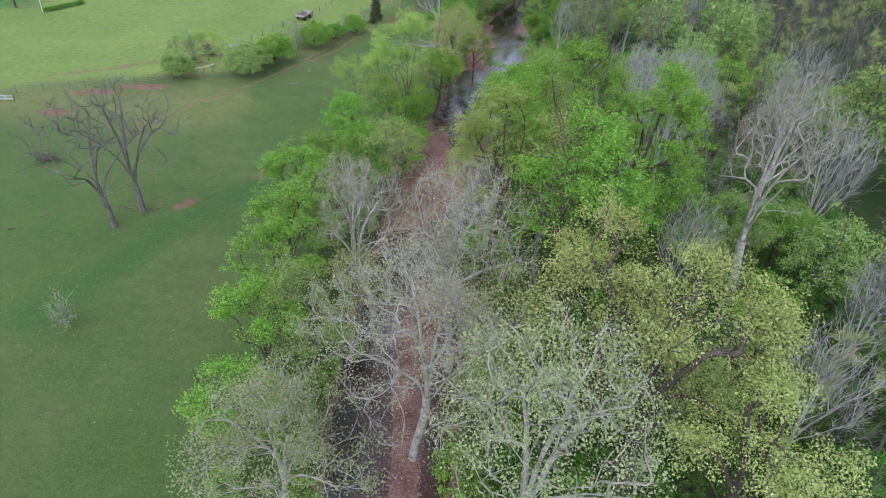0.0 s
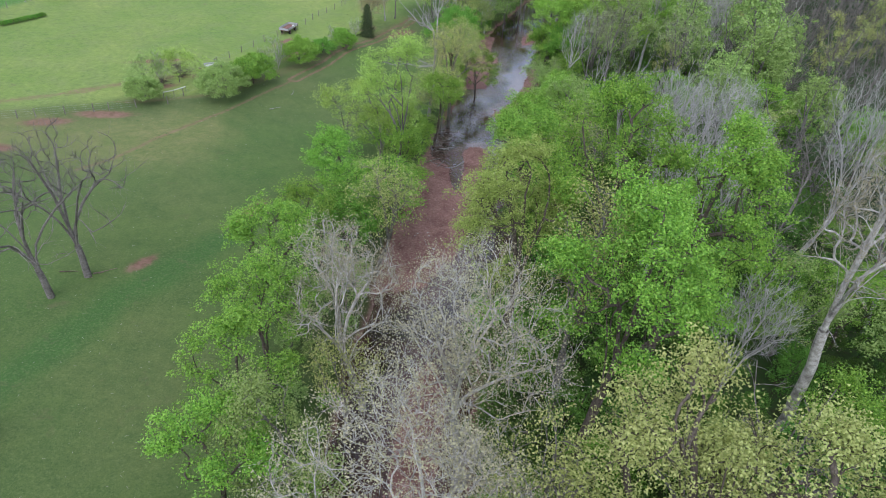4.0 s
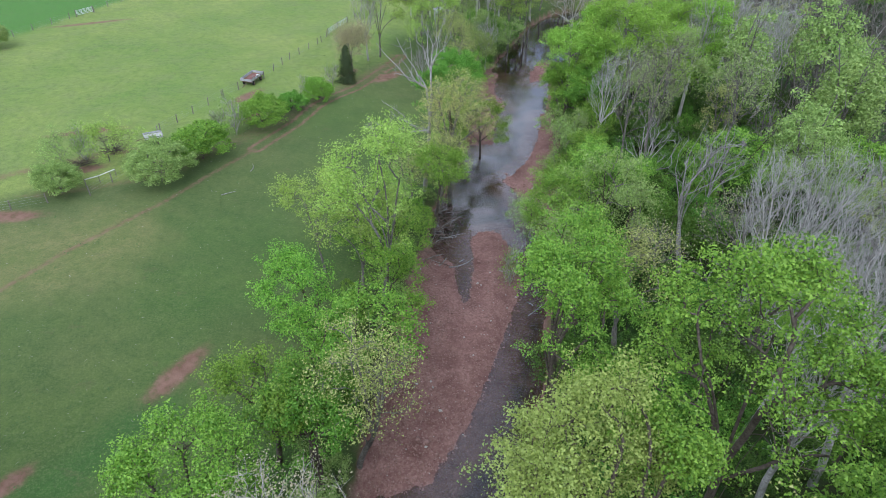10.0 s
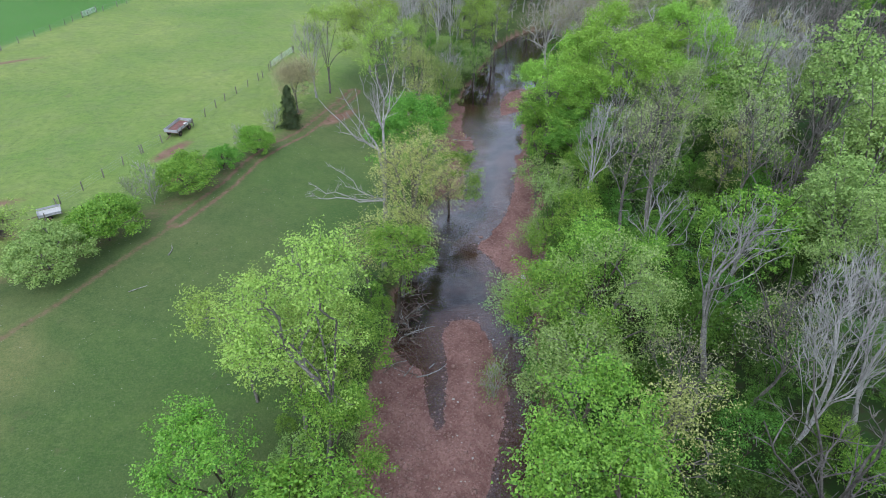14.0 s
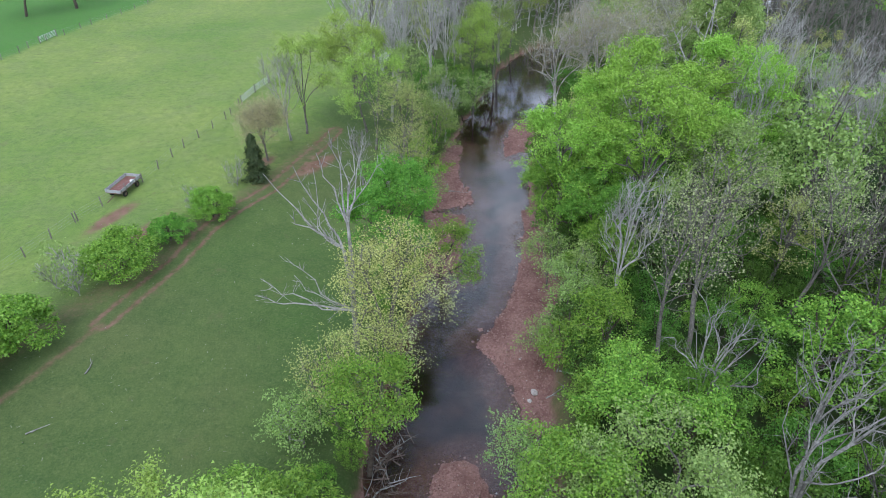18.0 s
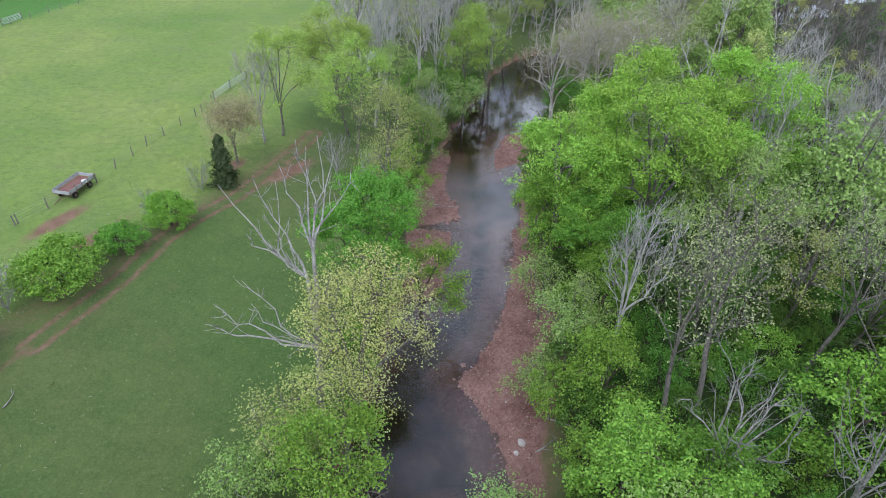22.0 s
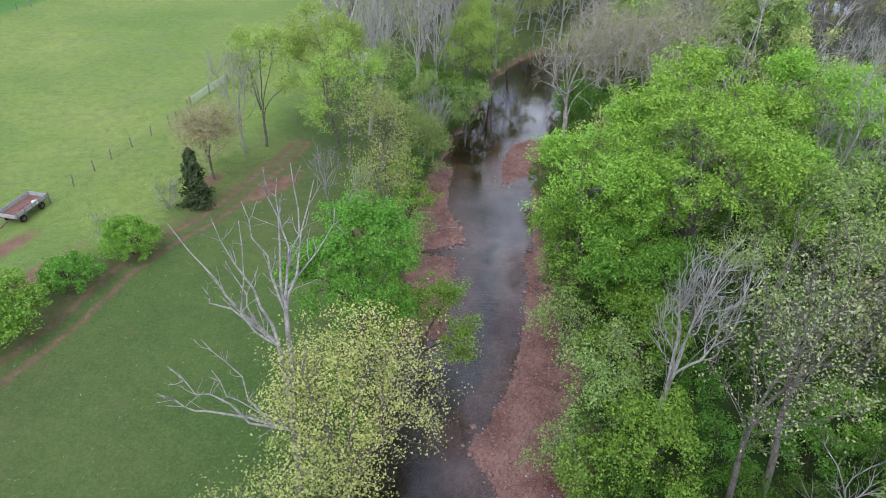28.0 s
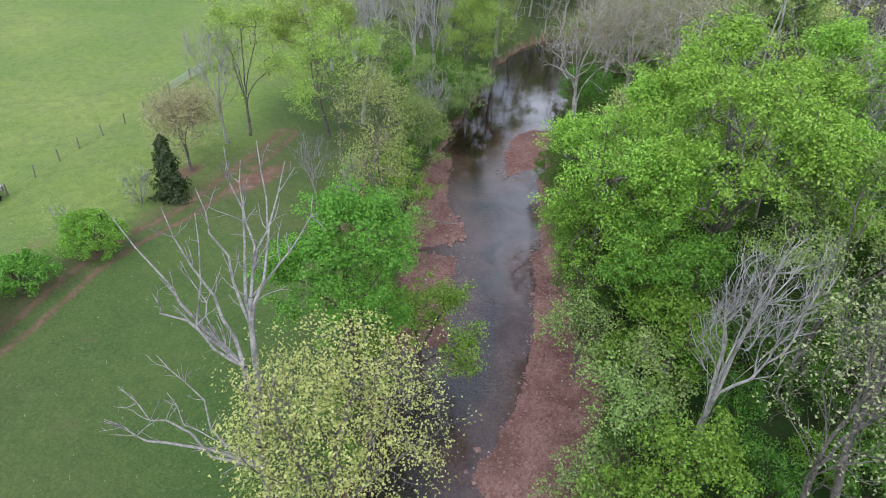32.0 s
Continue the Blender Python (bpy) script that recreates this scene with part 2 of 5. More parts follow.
GROUND, WATER = ground_material(), water_material()
LEAF = {
    "maple": leaf_material("maple_leaf", (0.100, 0.245, 0.026), (0.300, 0.520, 0.070)),
    "spring": leaf_material("bright_spring_leaf", (0.158, 0.355, 0.038), (0.400, 0.690, 0.105)),
    "elm": leaf_material("fresh_pale_leaf", (0.165, 0.280, 0.066), (0.380, 0.520, 0.150)),
    "willow": leaf_material("willow_leaf", (0.210, 0.310, 0.060), (0.420, 0.530, 0.130)),
    "sycamore": leaf_material("bud_tassel", (0.285, 0.262, 0.150), (0.500, 0.462, 0.285)),
    "bud": leaf_material("opening_sycamore_leaf", (0.230, 0.275, 0.110), (0.450, 0.490, 0.230)),
    "oak": leaf_material("yellow_bud_leaf", (0.250, 0.308, 0.078), (0.500, 0.545, 0.185)),
    "yellow": leaf_material("pale_yellow_leaf", (0.345, 0.405, 0.105), (0.630, 0.660, 0.235)),
    "walnut": leaf_material("dark_fresh_leaf", (0.075, 0.225, 0.026), (0.215, 0.455, 0.058)),
    "lime": leaf_material("lime_leaf", (0.195, 0.320, 0.052), (0.430, 0.580, 0.120)),
    # darker copy of the undergrowth green: canopy shade put into the leaf colour
    "under": leaf_material("shade_toned_leaf", (0.055, 0.130, 0.020), (0.135, 0.245, 0.042)),
    "low": leaf_material("low_wood_leaf", (0.066, 0.180, 0.022), (0.165, 0.335, 0.048)),
    "cedar": leaf_material("cedar_needle", (0.034, 0.062, 0.020), (0.080, 0.112, 0.040), 0.1),
    "blossom": leaf_material("yellow_flower_leaf", (0.400, 0.390, 0.170), (0.560, 0.500, 0.290)),
    "weed": leaf_material("weed_leaf", (0.060, 0.130, 0.034), (0.090, 0.165, 0.048)),
}
BARK = {
    "grey": bark_material("grey_bark", (0.12, 0.105, 0.09), (0.27, 0.245, 0.215)),
    "ash": bark_material("pale_grey_bark", (0.31, 0.29, 0.26), (0.58, 0.56, 0.52)),
    "brown": bark_material("brown_bark", (0.075, 0.058, 0.045), (0.17, 0.14, 0.11)),
    "white": bark_material("pale_sycamore_bark", (0.28, 0.255, 0.215), (0.62, 0.59, 0.53), 3.0),
    "silver": bark_material("weathered_dead_wood", (0.19, 0.175, 0.155), (0.44, 0.42, 0.39)),
    "red": bark_material("driftwood", (0.105, 0.068, 0.050), (0.27, 0.205, 0.165)),
}
STONE = plain_material("river_stone", (0.205, 0.112, 0.094), (0.390, 0.248, 0.212), 0.9, 5.0)
PALE_STONE = plain_material("pale_rock", (0.36, 0.32, 0.29), (0.58, 0.54, 0.50), 0.9, 4.0)
POST = plain_material("fence_post_wood", (0.15, 0.13, 0.11), (0.30, 0.27, 0.23), 0.9)
WIRE = plain_material("galvanised_wire", (0.28, 0.28, 0.27), (0.42, 0.42, 0.41), 0.5, 8.0, 0.6)
GALV = plain_material("galvanised_gate_steel", (0.55, 0.57, 0.58), (0.75, 0.77, 0.78), 0.45, 8.0, 0.3)


# ---- helpers ----
def quick_mesh(name, verts, faces, mat, smooth=False):
    verts, faces = np.asarray(verts, np.float32), np.asarray(faces, np.int32)
    n, k = faces.shape
    me = bpy.data.meshes.new(name)
    me.vertices.add(len(verts))
    me.vertices.foreach_set("co", verts.ravel())
    me.loops.add(n * k)
    me.loops.foreach_set("vertex_index", faces.ravel())
    me.polygons.add(n)
    me.polygons.foreach_set("loop_start", np.arange(0, n * k, k, dtype=np.int32))
    me.materials.append(mat)
    me.update(calc_edges=True)
    if smooth:
        me.shade_smooth()
    return me


def part(name, bm, mat, parent=None, label=""):
    """Links a bmesh, or a ready mesh, as one object under its thing."""
    if isinstance(bm, bmesh.types.BMesh):
        me = bpy.data.meshes.new(name)
        bm.to_mesh(me)
        bm.free()
        me.materials.append(mat)
    else:
        me = bm
    ob = new(name, me)
    ob.parent = parent
    return tagged(ob, label)


def bar(bm, a, b, w, h=None):
    """A beam from a to b, w wide and h high, added to bm."""
    a, b = Vector(a), Vector(b)
    m = Matrix.Translation((a + b) / 2) @ (b - a).to_track_quat("X", "Z").to_matrix().to_4x4()
    bmesh.ops.create_cube(bm, size=1, matrix=m @ Matrix.Diagonal(((b - a).length, w, h or w, 1)))
    return bm


def rod(bm, a, b, r, sides=6, r2=None):
    a, b = Vector(a), Vector(b)
    m = Matrix.Translation((a + b) / 2) @ (b - a).to_track_quat("Z", "Y").to_matrix().to_4x4()
    bmesh.ops.create_cone(bm, cap_ends=True, segments=sides, radius1=r, radius2=r if r2 is None else r2, depth=(b - a).length, matrix=m)
    return bm


def thing(name, label, category, group="", at=(0, 0, 0), turn=0.0):
    e = new(name)
    e.empty_display_size = 0.3
    e.matrix_basis = pose(*at, 0, 0, turn)
    return tagged(e, label, category, group)


# ---- land ----
WATER_Z = -3.0
# the stream's two toes of bank, by y
CH_Y = np.array([-400, -60, 28, 45, 60, 70, 80, 90, 97, 105, 112, 120, 130, 140, 150, 160, 175, 187, 198, 212, 235, 420, 900])
CH_L = np.array([-60, -16, -7.5, -8.2, -7.4, -6.8, -5.4, -4.8, -3.0, -2.4, -0.4, 1.2, 2.6, 3.0, 5.2, 8.3, 13.4, 17.5, 24, 42, 90, 300, 700])
CH_R = np.array([-45, -5, 1.4, 2.0, 3.2, 5.2, 7.6, 8.8, 9.6, 11.0, 13.0, 14.4, 14.8, 15.0, 16.5, 22.6, 25.4, 28.5, 37, 58, 110, 325, 730])
BARS = [
    [(-9, 64), (-2.4, 66.2), (0.6, 71.8), (3.0, 78.6), (5.3, 85.8), (6.7, 90.5), (6.0, 97.6), (4.8, 100.8), (2.4, 100.6), (1.5, 98.6), (1.6, 93), (1.2, 88), (0.4, 87.4), (-0.2, 91), (-0.6, 94), (-3, 96.5), (-9, 98)],
    [(-3.6, 8), (-1.0, 10), (-0.4, 30), (0.2, 44), (0.6, 52), (-1.2, 56), (-3.4, 50), (-3.6, 43), (-2.7, 32)],
    [(6.0, 113.4), (7.7, 115.2), (9.8, 118.9), (11.0, 121.9), (12.5, 127.3), (13.5, 132.2), (14.0, 137), (18, 137), (18, 104), (9.4, 103), (8.7, 108.6), (7.2, 111.4)],
    [(13.6, 151.3), (14.3, 156.5), (16.3, 162), (19, 163.6), (25, 162.6), (24, 156), (17.2, 153.2)],
    [(0, 136), (6.4, 138.2), (8.2, 139.6), (6.6, 146), (8.0, 155.2), (6, 156), (0, 152)],
    [(2, 124), (5.4, 124.5), (6.0, 130), (7.0, 136), (2, 137)],
]


def smooth_step(a, b, x):
    u = np.clip((x - a) / (b - a), 0, 1)
    return u * u * (3 - 2 * u)


def polygon_distance(pts, x, y):
    """Signed distance to a closed outline, negative inside."""
    p = np.array(pts, float)
    d = np.full(x.shape, 1e9)
    inside = np.zeros(x.shape, bool)
    for a, b in zip(p, np.roll(p, -1, 0)):
        e = b - a
        u = np.clip(((x - a[0]) * e[0] + (y - a[1]) * e[1]) / (e @ e), 0, 1)
        d = np.minimum(d, np.hypot(x - a[0] - u * e[0], y - a[1] - u * e[1]))
        cross = (a[1] > y) != (b[1] > y)
        with np.errstate(divide="ignore", invalid="ignore"):
            inside ^= cross & (x < a[0] + (y - a[1]) * e[0] / e[1])
    return np.where(inside, -d, d)


def line_distance(pts, x, y):
    """Distance to a line of points."""
    d = np.full(x.shape, 1e9)
    for a, b in zip(pts, pts[1:]):
        a, e = np.array(a), np.array(b) - np.array(a)
        u = np.clip(((x - a[0]) * e[0] + (y - a[1]) * e[1]) / (e @ e), 0, 1)
        d = np.minimum(d, np.hypot(x - a[0] - u * e[0], y - a[1] - u * e[1]))
    return d


def waves(x, y, scale, seed):
    """Cheap smooth unevenness between -1 and 1."""
    out = np.zeros(np.shape(x))
    rng = np.random.RandomState(seed)
    for k in range(5):
        a, ph, f = rng.uniform(0, 6.28), rng.uniform(0, 6.28), rng.uniform(0.6, 2.0) / scale
        out += np.sin((x * np.cos(a) + y * np.sin(a)) * f * 6.28 + ph)
    return out / 5


def fence_x(y):
    return np.interp(y, [60, 101, 118, 140, 165, 215, 420], [-76, -43, -40.5, -33, -25.5, -10.6, 60])


def row_x(y):
    """The bush row that parts the paddock from the hay field."""
    return np.interp(y, [60, 85, 99, 106, 122, 141, 153, 175, 215, 420], [-130, -80, -54, -38, -28, -18.6, -13, -8, -2, 60])


def land(x, y):
    """Height of the ground, and how much of it is bare gravel."""
    x, y = np.asarray(x, float), np.asarray(y, float)
    jag = 0.5 * waves(x, y, 5.0, 3) + 0.25 * waves(x, y, 1.7, 4)
    xl, xr = np.interp(y, CH_Y, CH_L) + jag, np.interp(y, CH_Y, CH_R) + jag
    left, right = xl - x, x - xr
    out = np.maximum(left, right)
    bed = WATER_Z - 0.42 - 0.16 * waves(x, y, 7, 5) - 0.35 * smooth_step(0, -3.0, out)
    bars = np.full(x.shape, 1e9)
    for b in BARS:
        bars = np.minimum(bars, polygon_distance(b, x, y))
    bars = bars + 0.25 * waves(x, y, 2.2, 6)
    dry = WATER_Z + np.clip(-bars * 0.16, -0.5, 0.42) + 0.05 * waves(x, y, 1.5, 7)
    inside = np.maximum(bed, dry)
    meadow = -1.7 + 1.7 * smooth_step(2, 34, left) + 0.22 * waves(x, y, 26, 8) * smooth_step(1, 10, left)
    wood = -1.2 + 1.3 * smooth_step(1, 20, right) + 0.3 * waves(x, y, 13, 9) * smooth_step(0, 8, right)
    top = np.where(left > right, meadow, wood)
    rise = smooth_step(-0.3, 2.3, out)
    z = inside * (1 - rise) + top * rise
    return z, np.where(out < 0.9, smooth_step(1.3, 0.4, out), 0), bars, left, right


TRACK = [(-27.2, 114.6), (-25.9, 118.1), (-23.4, 124.4), (-21.8, 130.3), (-19.7, 134.7), (-16.8, 139.4), (-14.3, 145.9), (-11.6, 152.9), (-10.4, 157)]
TRAIL = [(-46, 80), (-42.9, 83.8), (-40.4, 89.2), (-36.9, 95), (-34.1, 99.8), (-31.1, 106.6), (-28.6, 111.6), (-27.2, 114.6)]
ROAD = [(-66, 97), (-58, 102), (-52, 107), (-45, 112), (-39, 113.5), (-34, 117)]
SWALE = [(-24, 70), (-27, 65), (-31, 58), (-34, 50), (-37, 42)]
SOIL = [(-23.5, 74.4, 1.25, 4.3, -23), (-31, 63.5, 0.9, 2.2, -30), (-50, 96, 5, 1.6, 10), (-56, 92, 4, 1.5, 20), (-58, 84, 3, 1.4, 0), (-47, 107, 4, 1.2, 30), (-29, 128, 1.2, 7, -22), (-33, 132.5, 1.3, 4.5, -25), (-51, 118, 6, 1.2, 25), (-74, 168, 9, 1.2, 30), (-19, 146, 1.2, 3, -30), (-2.5, 137, 1.6, 3, 0), (-12, 146, 1.5, 5, -35)]


def build_land():
    xs = np.concatenate([np.linspace(-1600, -150, 10), np.linspace(-130, -62, 35), np.arange(-60, -13, 0.42), np.arange(-12.6, 29, 0.42), np.linspace(29.6, 110, 48), np.linspace(130, 1600, 10)])
    ys = np.concatenate([np.linspace(-1600, -60, 9), np.linspace(-50, 14, 26), np.arange(15, 182, 0.5), np.linspace(183, 300, 60), np.linspace(330, 2200, 10)])
    x, y = np.meshgrid(xs, ys)
    z, wetness, bars, left, right = land(x, y)
    n, k = len(ys), len(xs)
    idx = np.arange(n * k).reshape(n, k)
    faces = np.stack([idx[:-1, :-1], idx[:-1, 1:], idx[1:, 1:], idx[1:, :-1]], -1).reshape(-1, 4)
    me = quick_mesh("ground", np.stack([x, y, z], -1).reshape(-1, 3), faces, GROUND, True)
    gravel = np.maximum(wetness, 0)
    soil = 0.75 * smooth_step(4.0, 0.5, np.abs(right)) * (right > -1) + 0.55 * smooth_step(2.6, 0.3, left) * (left > -0.5)
    best, trail, road = line_distance(TRACK, x, y), line_distance(TRAIL, x, y), line_distance(ROAD, x, y)
    soil = np.maximum(soil, 0.72 * smooth_step(0.6, 0.15, trail))
    soil = np.maximum(soil, 0.72 * smooth_step(1.6, 0.3, road + 0.5 * waves(x, y, 5, 16)))
    soil = np.maximum(soil, 1.15 * np.exp(-(((best - 0.8) / 0.32) ** 2)))
    soil = np.maximum(soil, 0.52 * smooth_step(2.8, 0.6, np.abs(row_x(y) - x + 1.0)) * (y > 100) * (y < 158))
    for cx, cy, rx, ry, turn in SOIL:
        c, s = math.cos(radians(turn)), math.sin(radians(turn))
        u, v = (x - cx) * c + (y - cy) * s, -(x - cx) * s + (y - cy) * c
        soil = np.maximum(soil, smooth_step(1.3, 0.45, np.hypot(u / rx, v / ry)))
    woods = np.maximum(smooth_step(0.5, 4, right), 0.35 * smooth_step(8, 2, left) * (left > 0))
    lush = smooth_step(-4.0, 5.0, row_x(y) + 3 * waves(x, y, 18, 12) - x)
    rgba = np.stack([gravel, np.clip(soil, 0, 1), np.clip(woods, 0, 1), np.ones_like(x)], -1).reshape(-1)
    me.attributes.new("cover", "FLOAT_COLOR", "POINT").data.foreach_set("color", rgba.astype(np.float32))
    me.attributes.new("lush", "FLOAT", "POINT").data.foreach_set("value", lush.reshape(-1).astype(np.float32))
    swale = smooth_step(3.2, 0.4, line_distance(SWALE, x, y) + 1.0 * waves(x, y, 7, 17))
    me.attributes.new("swale", "FLOAT", "POINT").data.foreach_set("value", swale.reshape(-1).astype(np.float32))
    dry = np.zeros_like(x)
    for cx, cy, rx, ry in ((-45, 88, 13, 9), (-62, 88, 14, 8), (-38, 92, 8, 9)):
        dry = np.maximum(dry, smooth_step(1.3, 0.3, np.hypot((x - cx) / rx, (y - cy) / ry) + 0.25 * waves(x, y, 6, 18)))
    me.attributes.new("dry", "FLOAT", "POINT").data.foreach_set("value", dry.reshape(-1).astype(np.float32))
    # painted darkening of the bed, growing with the depth of water
    depth_shade = smooth_step(0.22, 0.62, WATER_Z - z + 0.10 * waves(x, y, 4.0, 15))
    me.attributes.new("depth_shade", "FLOAT", "POINT").data.foreach_set("value", depth_shade.reshape(-1).astype(np.float32))
    lawn = smooth_step(0.0, 2.0, np.interp(y, [88, 118, 145, 172, 212, 236, 420], [-106, -96, -88, -79, -66.8, -58, 20]) - x)
    me.attributes.new("lawn", "FLOAT", "POINT").data.foreach_set("value", lawn.reshape(-1).astype(np.float32))
    tagged(new("ground", me), "grazed green pasture, gravel bars and wooded stream banks", "ground", kind="structure")
    wy = np.arange(-300, 300, 1.5)
    wv, wf = [], []
    for i, yy in enumerate(wy):
        a, b = np.interp(yy, CH_Y, CH_L) - 2.5, np.interp(yy, CH_Y, CH_R) + 2.5
        wv += [(a, yy, WATER_Z), (b, yy, WATER_Z)]
        if i:
            wf.append((2 * i - 2, 2 * i - 1, 2 * i + 1, 2 * i))
    w = new("water", quick_mesh("water", wv, wf, WATER))
    w.visible_shadow = False
    tagged(w, "shallow clear stream with riffles reflecting a cloudy sky", "water", kind="structure")


build_land()


def floor_at(x, y):
    return float(land(np.array([x]), np.array([y]))[0][0])


# ---- trees ----
def way_on(rng, p, d, length, n, wobble, lift):
    """A bent branch line of n steps."""
    pts, d = [np.array(p, float)], np.array(d, float) / np.linalg.norm(d)
    for _ in range(n):
        d = d + rng.normal(0, wobble, 3) + (0, 0, lift)
        d /= np.linalg.norm(d)
        pts.append(pts[-1] + d * length / n)
    return np.array(pts)


def tubes(lines):
    """Tapered tubes round branch lines of (points, first radius, last radius, sides)."""
    verts, faces, base = [], [], 0
    for pts, r0, r1, k in lines:
        n = len(pts)
        t = np.gradient(pts, axis=0)
        t /= np.linalg.norm(t, axis=1)[:, None] + 1e-9
        side = np.cross(t, (0.31, 0.17, 0.93) if abs(t[0, 2]) < 0.8 else (1, 0.1, 0))
        side /= np.linalg.norm(side, axis=1)[:, None] + 1e-9
        other = np.cross(t, side)
        a = np.arange(k) * 2 * math.pi / k
        r = (np.linspace(r0, r1, n) if np.isscalar(r0) else r0)[:, None, None]
        ring = pts[:, None] + r * (np.cos(a)[None, :, None] * side[:, None] + np.sin(a)[None, :, None] * other[:, None])
        verts.append(ring.reshape(-1, 3))
        i = base + np.arange((n - 1) * k).reshape(n - 1, k)
        j = np.roll(i, -1, 1)
        faces.append(np.stack([i, j, j + k, i + k], -1).reshape(-1, 4))
        base += n * k
    return np.concatenate(verts), np.concatenate(faces)


def twig_tubes(tw, r):
    """Three-sided tapering tubes round many three-point twigs at once."""
    m = len(tw)
    ring = np.array([(1, 0, 0.2), (-0.5, 0.87, -0.1), (-0.5, -0.87, -0.1)])
    v = tw[:, :, None] + ring[None, None] * np.array([r, r * 0.75, r * 0.35])[None, :, None, None]
    i = np.arange(9 * m).reshape(m, 3, 3)
    j = np.roll(i, -1, 2)
    return v.reshape(-1, 3), np.stack([i[:, :2], j[:, :2], j[:, 1:], i[:, 1:]], -1).reshape(-1, 4)


def leaves(rng, centres, outward, size, spread=0.35, corners=4):
    """One folded four-cornered leaf spray at each centre, or a three-cornered one for far woods."""
    n = len(centres)
    up = outward + rng.normal(0, 0.55, (n, 3)) + (0, 0, 0.5)
    up /= np.linalg.norm(up, axis=1)[:, None]
    along = np.cross(up, rng.normal(0, 1, (n, 3)))
    along /= np.linalg.norm(along, axis=1)[:, None] + 1e-9
    across = np.cross(up, along)
    s = size * rng.uniform(1 - spread, 1 + spread, (n, 1))
    drop = -0.22 * s * up
    if corners == 3:
        v = np.stack([centres - along * s * 0.7, centres + across * s * 0.6 + drop, centres + along * s * 0.5 - across * s * 0.45], 1)
        return v.reshape(-1, 3), np.arange(3 * n).reshape(n, 3)
    v = np.stack([centres - along * s * 0.6, centres + across * s * 0.42 + drop, centres + along * s * 0.7, centres - across * s * 0.42 + drop], 1)
    return v.reshape(-1, 3), np.arange(4 * n).reshape(n, 4)


def bones(rng, H, R, fork, leaders, limbs, subs, twigs, trunk, steep=0.5, thin=False, lean=0.06, wobble=0.16):
    """Trunk, leaders, limbs, branches and twigs; also the points where leaves sit. thin: few sides, for woods far off."""
    ks, ns = ((4, 3, 3, 3, 3), (3, 4, 3, 2, 1)) if thin else ((8, 6, 5, 4, 3), (6, 7, 6, 4, 2))
    lines, spots, heads = [], [], []
    stem = way_on(rng, (0, 0, -0.3), (rng.normal(0, lean), rng.normal(0, lean), 1), H * fork + 0.3, ns[0], 0.05, 0.05)
    lines.append((stem, trunk * 1.25, trunk * 0.8, ks[0]))
    az0 = rng.uniform(0, 6.28)
    for q in range(leaders):
        az = az0 + q * 6.28 / max(leaders, 1) + rng.normal(0, 0.3)
        tilt = (0.12 if leaders == 1 else rng.uniform(0.25, 0.6)) * R / (H * (1 - fork)) * 1.5
        lead = way_on(rng, stem[-1], (math.cos(az) * tilt, math.sin(az) * tilt, 1), H * (1 - fork) * rng.uniform(0.82, 1.0), ns[1], 0.09, 0.06)
        lr = trunk * (0.8 if leaders == 1 else 0.62)
        heads.append(len(lines))
        lines.append((lead, lr, 0.035, ks[1]))
        spots.append((lead[-1].copy(), 3))
        for k in range(limbs):
            f = rng.uniform(0.02, 0.93)
            i = f * (len(lead) - 1)
            p = lead[int(i)] + (lead[int(i) + 1] - lead[int(i)]) * (i % 1)
            a = az + k * 2.4 + rng.normal(0, 0.4)
            e = steep * rng.uniform(0.5, 1.3) + 0.5 * f
            far = R * (1.05 - 0.62 * f) * rng.uniform(0.62, 1.05) * (0.8 if leaders > 1 else 1)
            limb = way_on(rng, p, (math.cos(a), math.sin(a), e), far, ns[2], wobble, 0.03)
            rr = lr * (1 - 0.85 * f) * 0.5 + 0.02
            lines.append((limb, rr, 0.022, ks[2]))
            spots.append((limb[-1].copy(), 2))
            for s in range(subs):
                g = rng.uniform(0.25, 0.98)
                j = min(int(g * ns[2]), ns[2] - 1)
                d = limb[j + 1] - limb[j]
                d = d / np.linalg.norm(d) + rng.normal(0, 0.62, 3) + (0, 0, 0.2)
                sub = way_on(rng, limb[j] + (limb[j + 1] - limb[j]) * rng.uniform(), d, far * rng.uniform(0.25, 0.5), ns[3], wobble, 0.03)
                lines.append((sub, rr * 0.45, 0.012, ks[3]))
                spots.append((sub[-1].copy(), 1))
                for w in range(twigs):
                    c = rng.randint(0, ns[3])
                    d = sub[c + 1] - sub[c]
                    d = d / np.linalg.norm(d) + rng.normal(0, 0.7, 3) + (0, 0, 0.25)
                    tw = way_on(rng, sub[c + 1], d, rng.uniform(0.5, 1.2) * max(0.5, far * 0.16), ns[4], 0.2, 0.02)
                    lines.append((tw, 0.016, 0.006, 3))
                    spots.append((tw[-1].copy(), 0))
    k = 0.985 * H / max(p[2] for p, _ in spots)
    for line, *_ in lines:
        line[:, 2] *= k
    return lines, [(p * (1, 1, k), rank) for p, rank in spots], heads


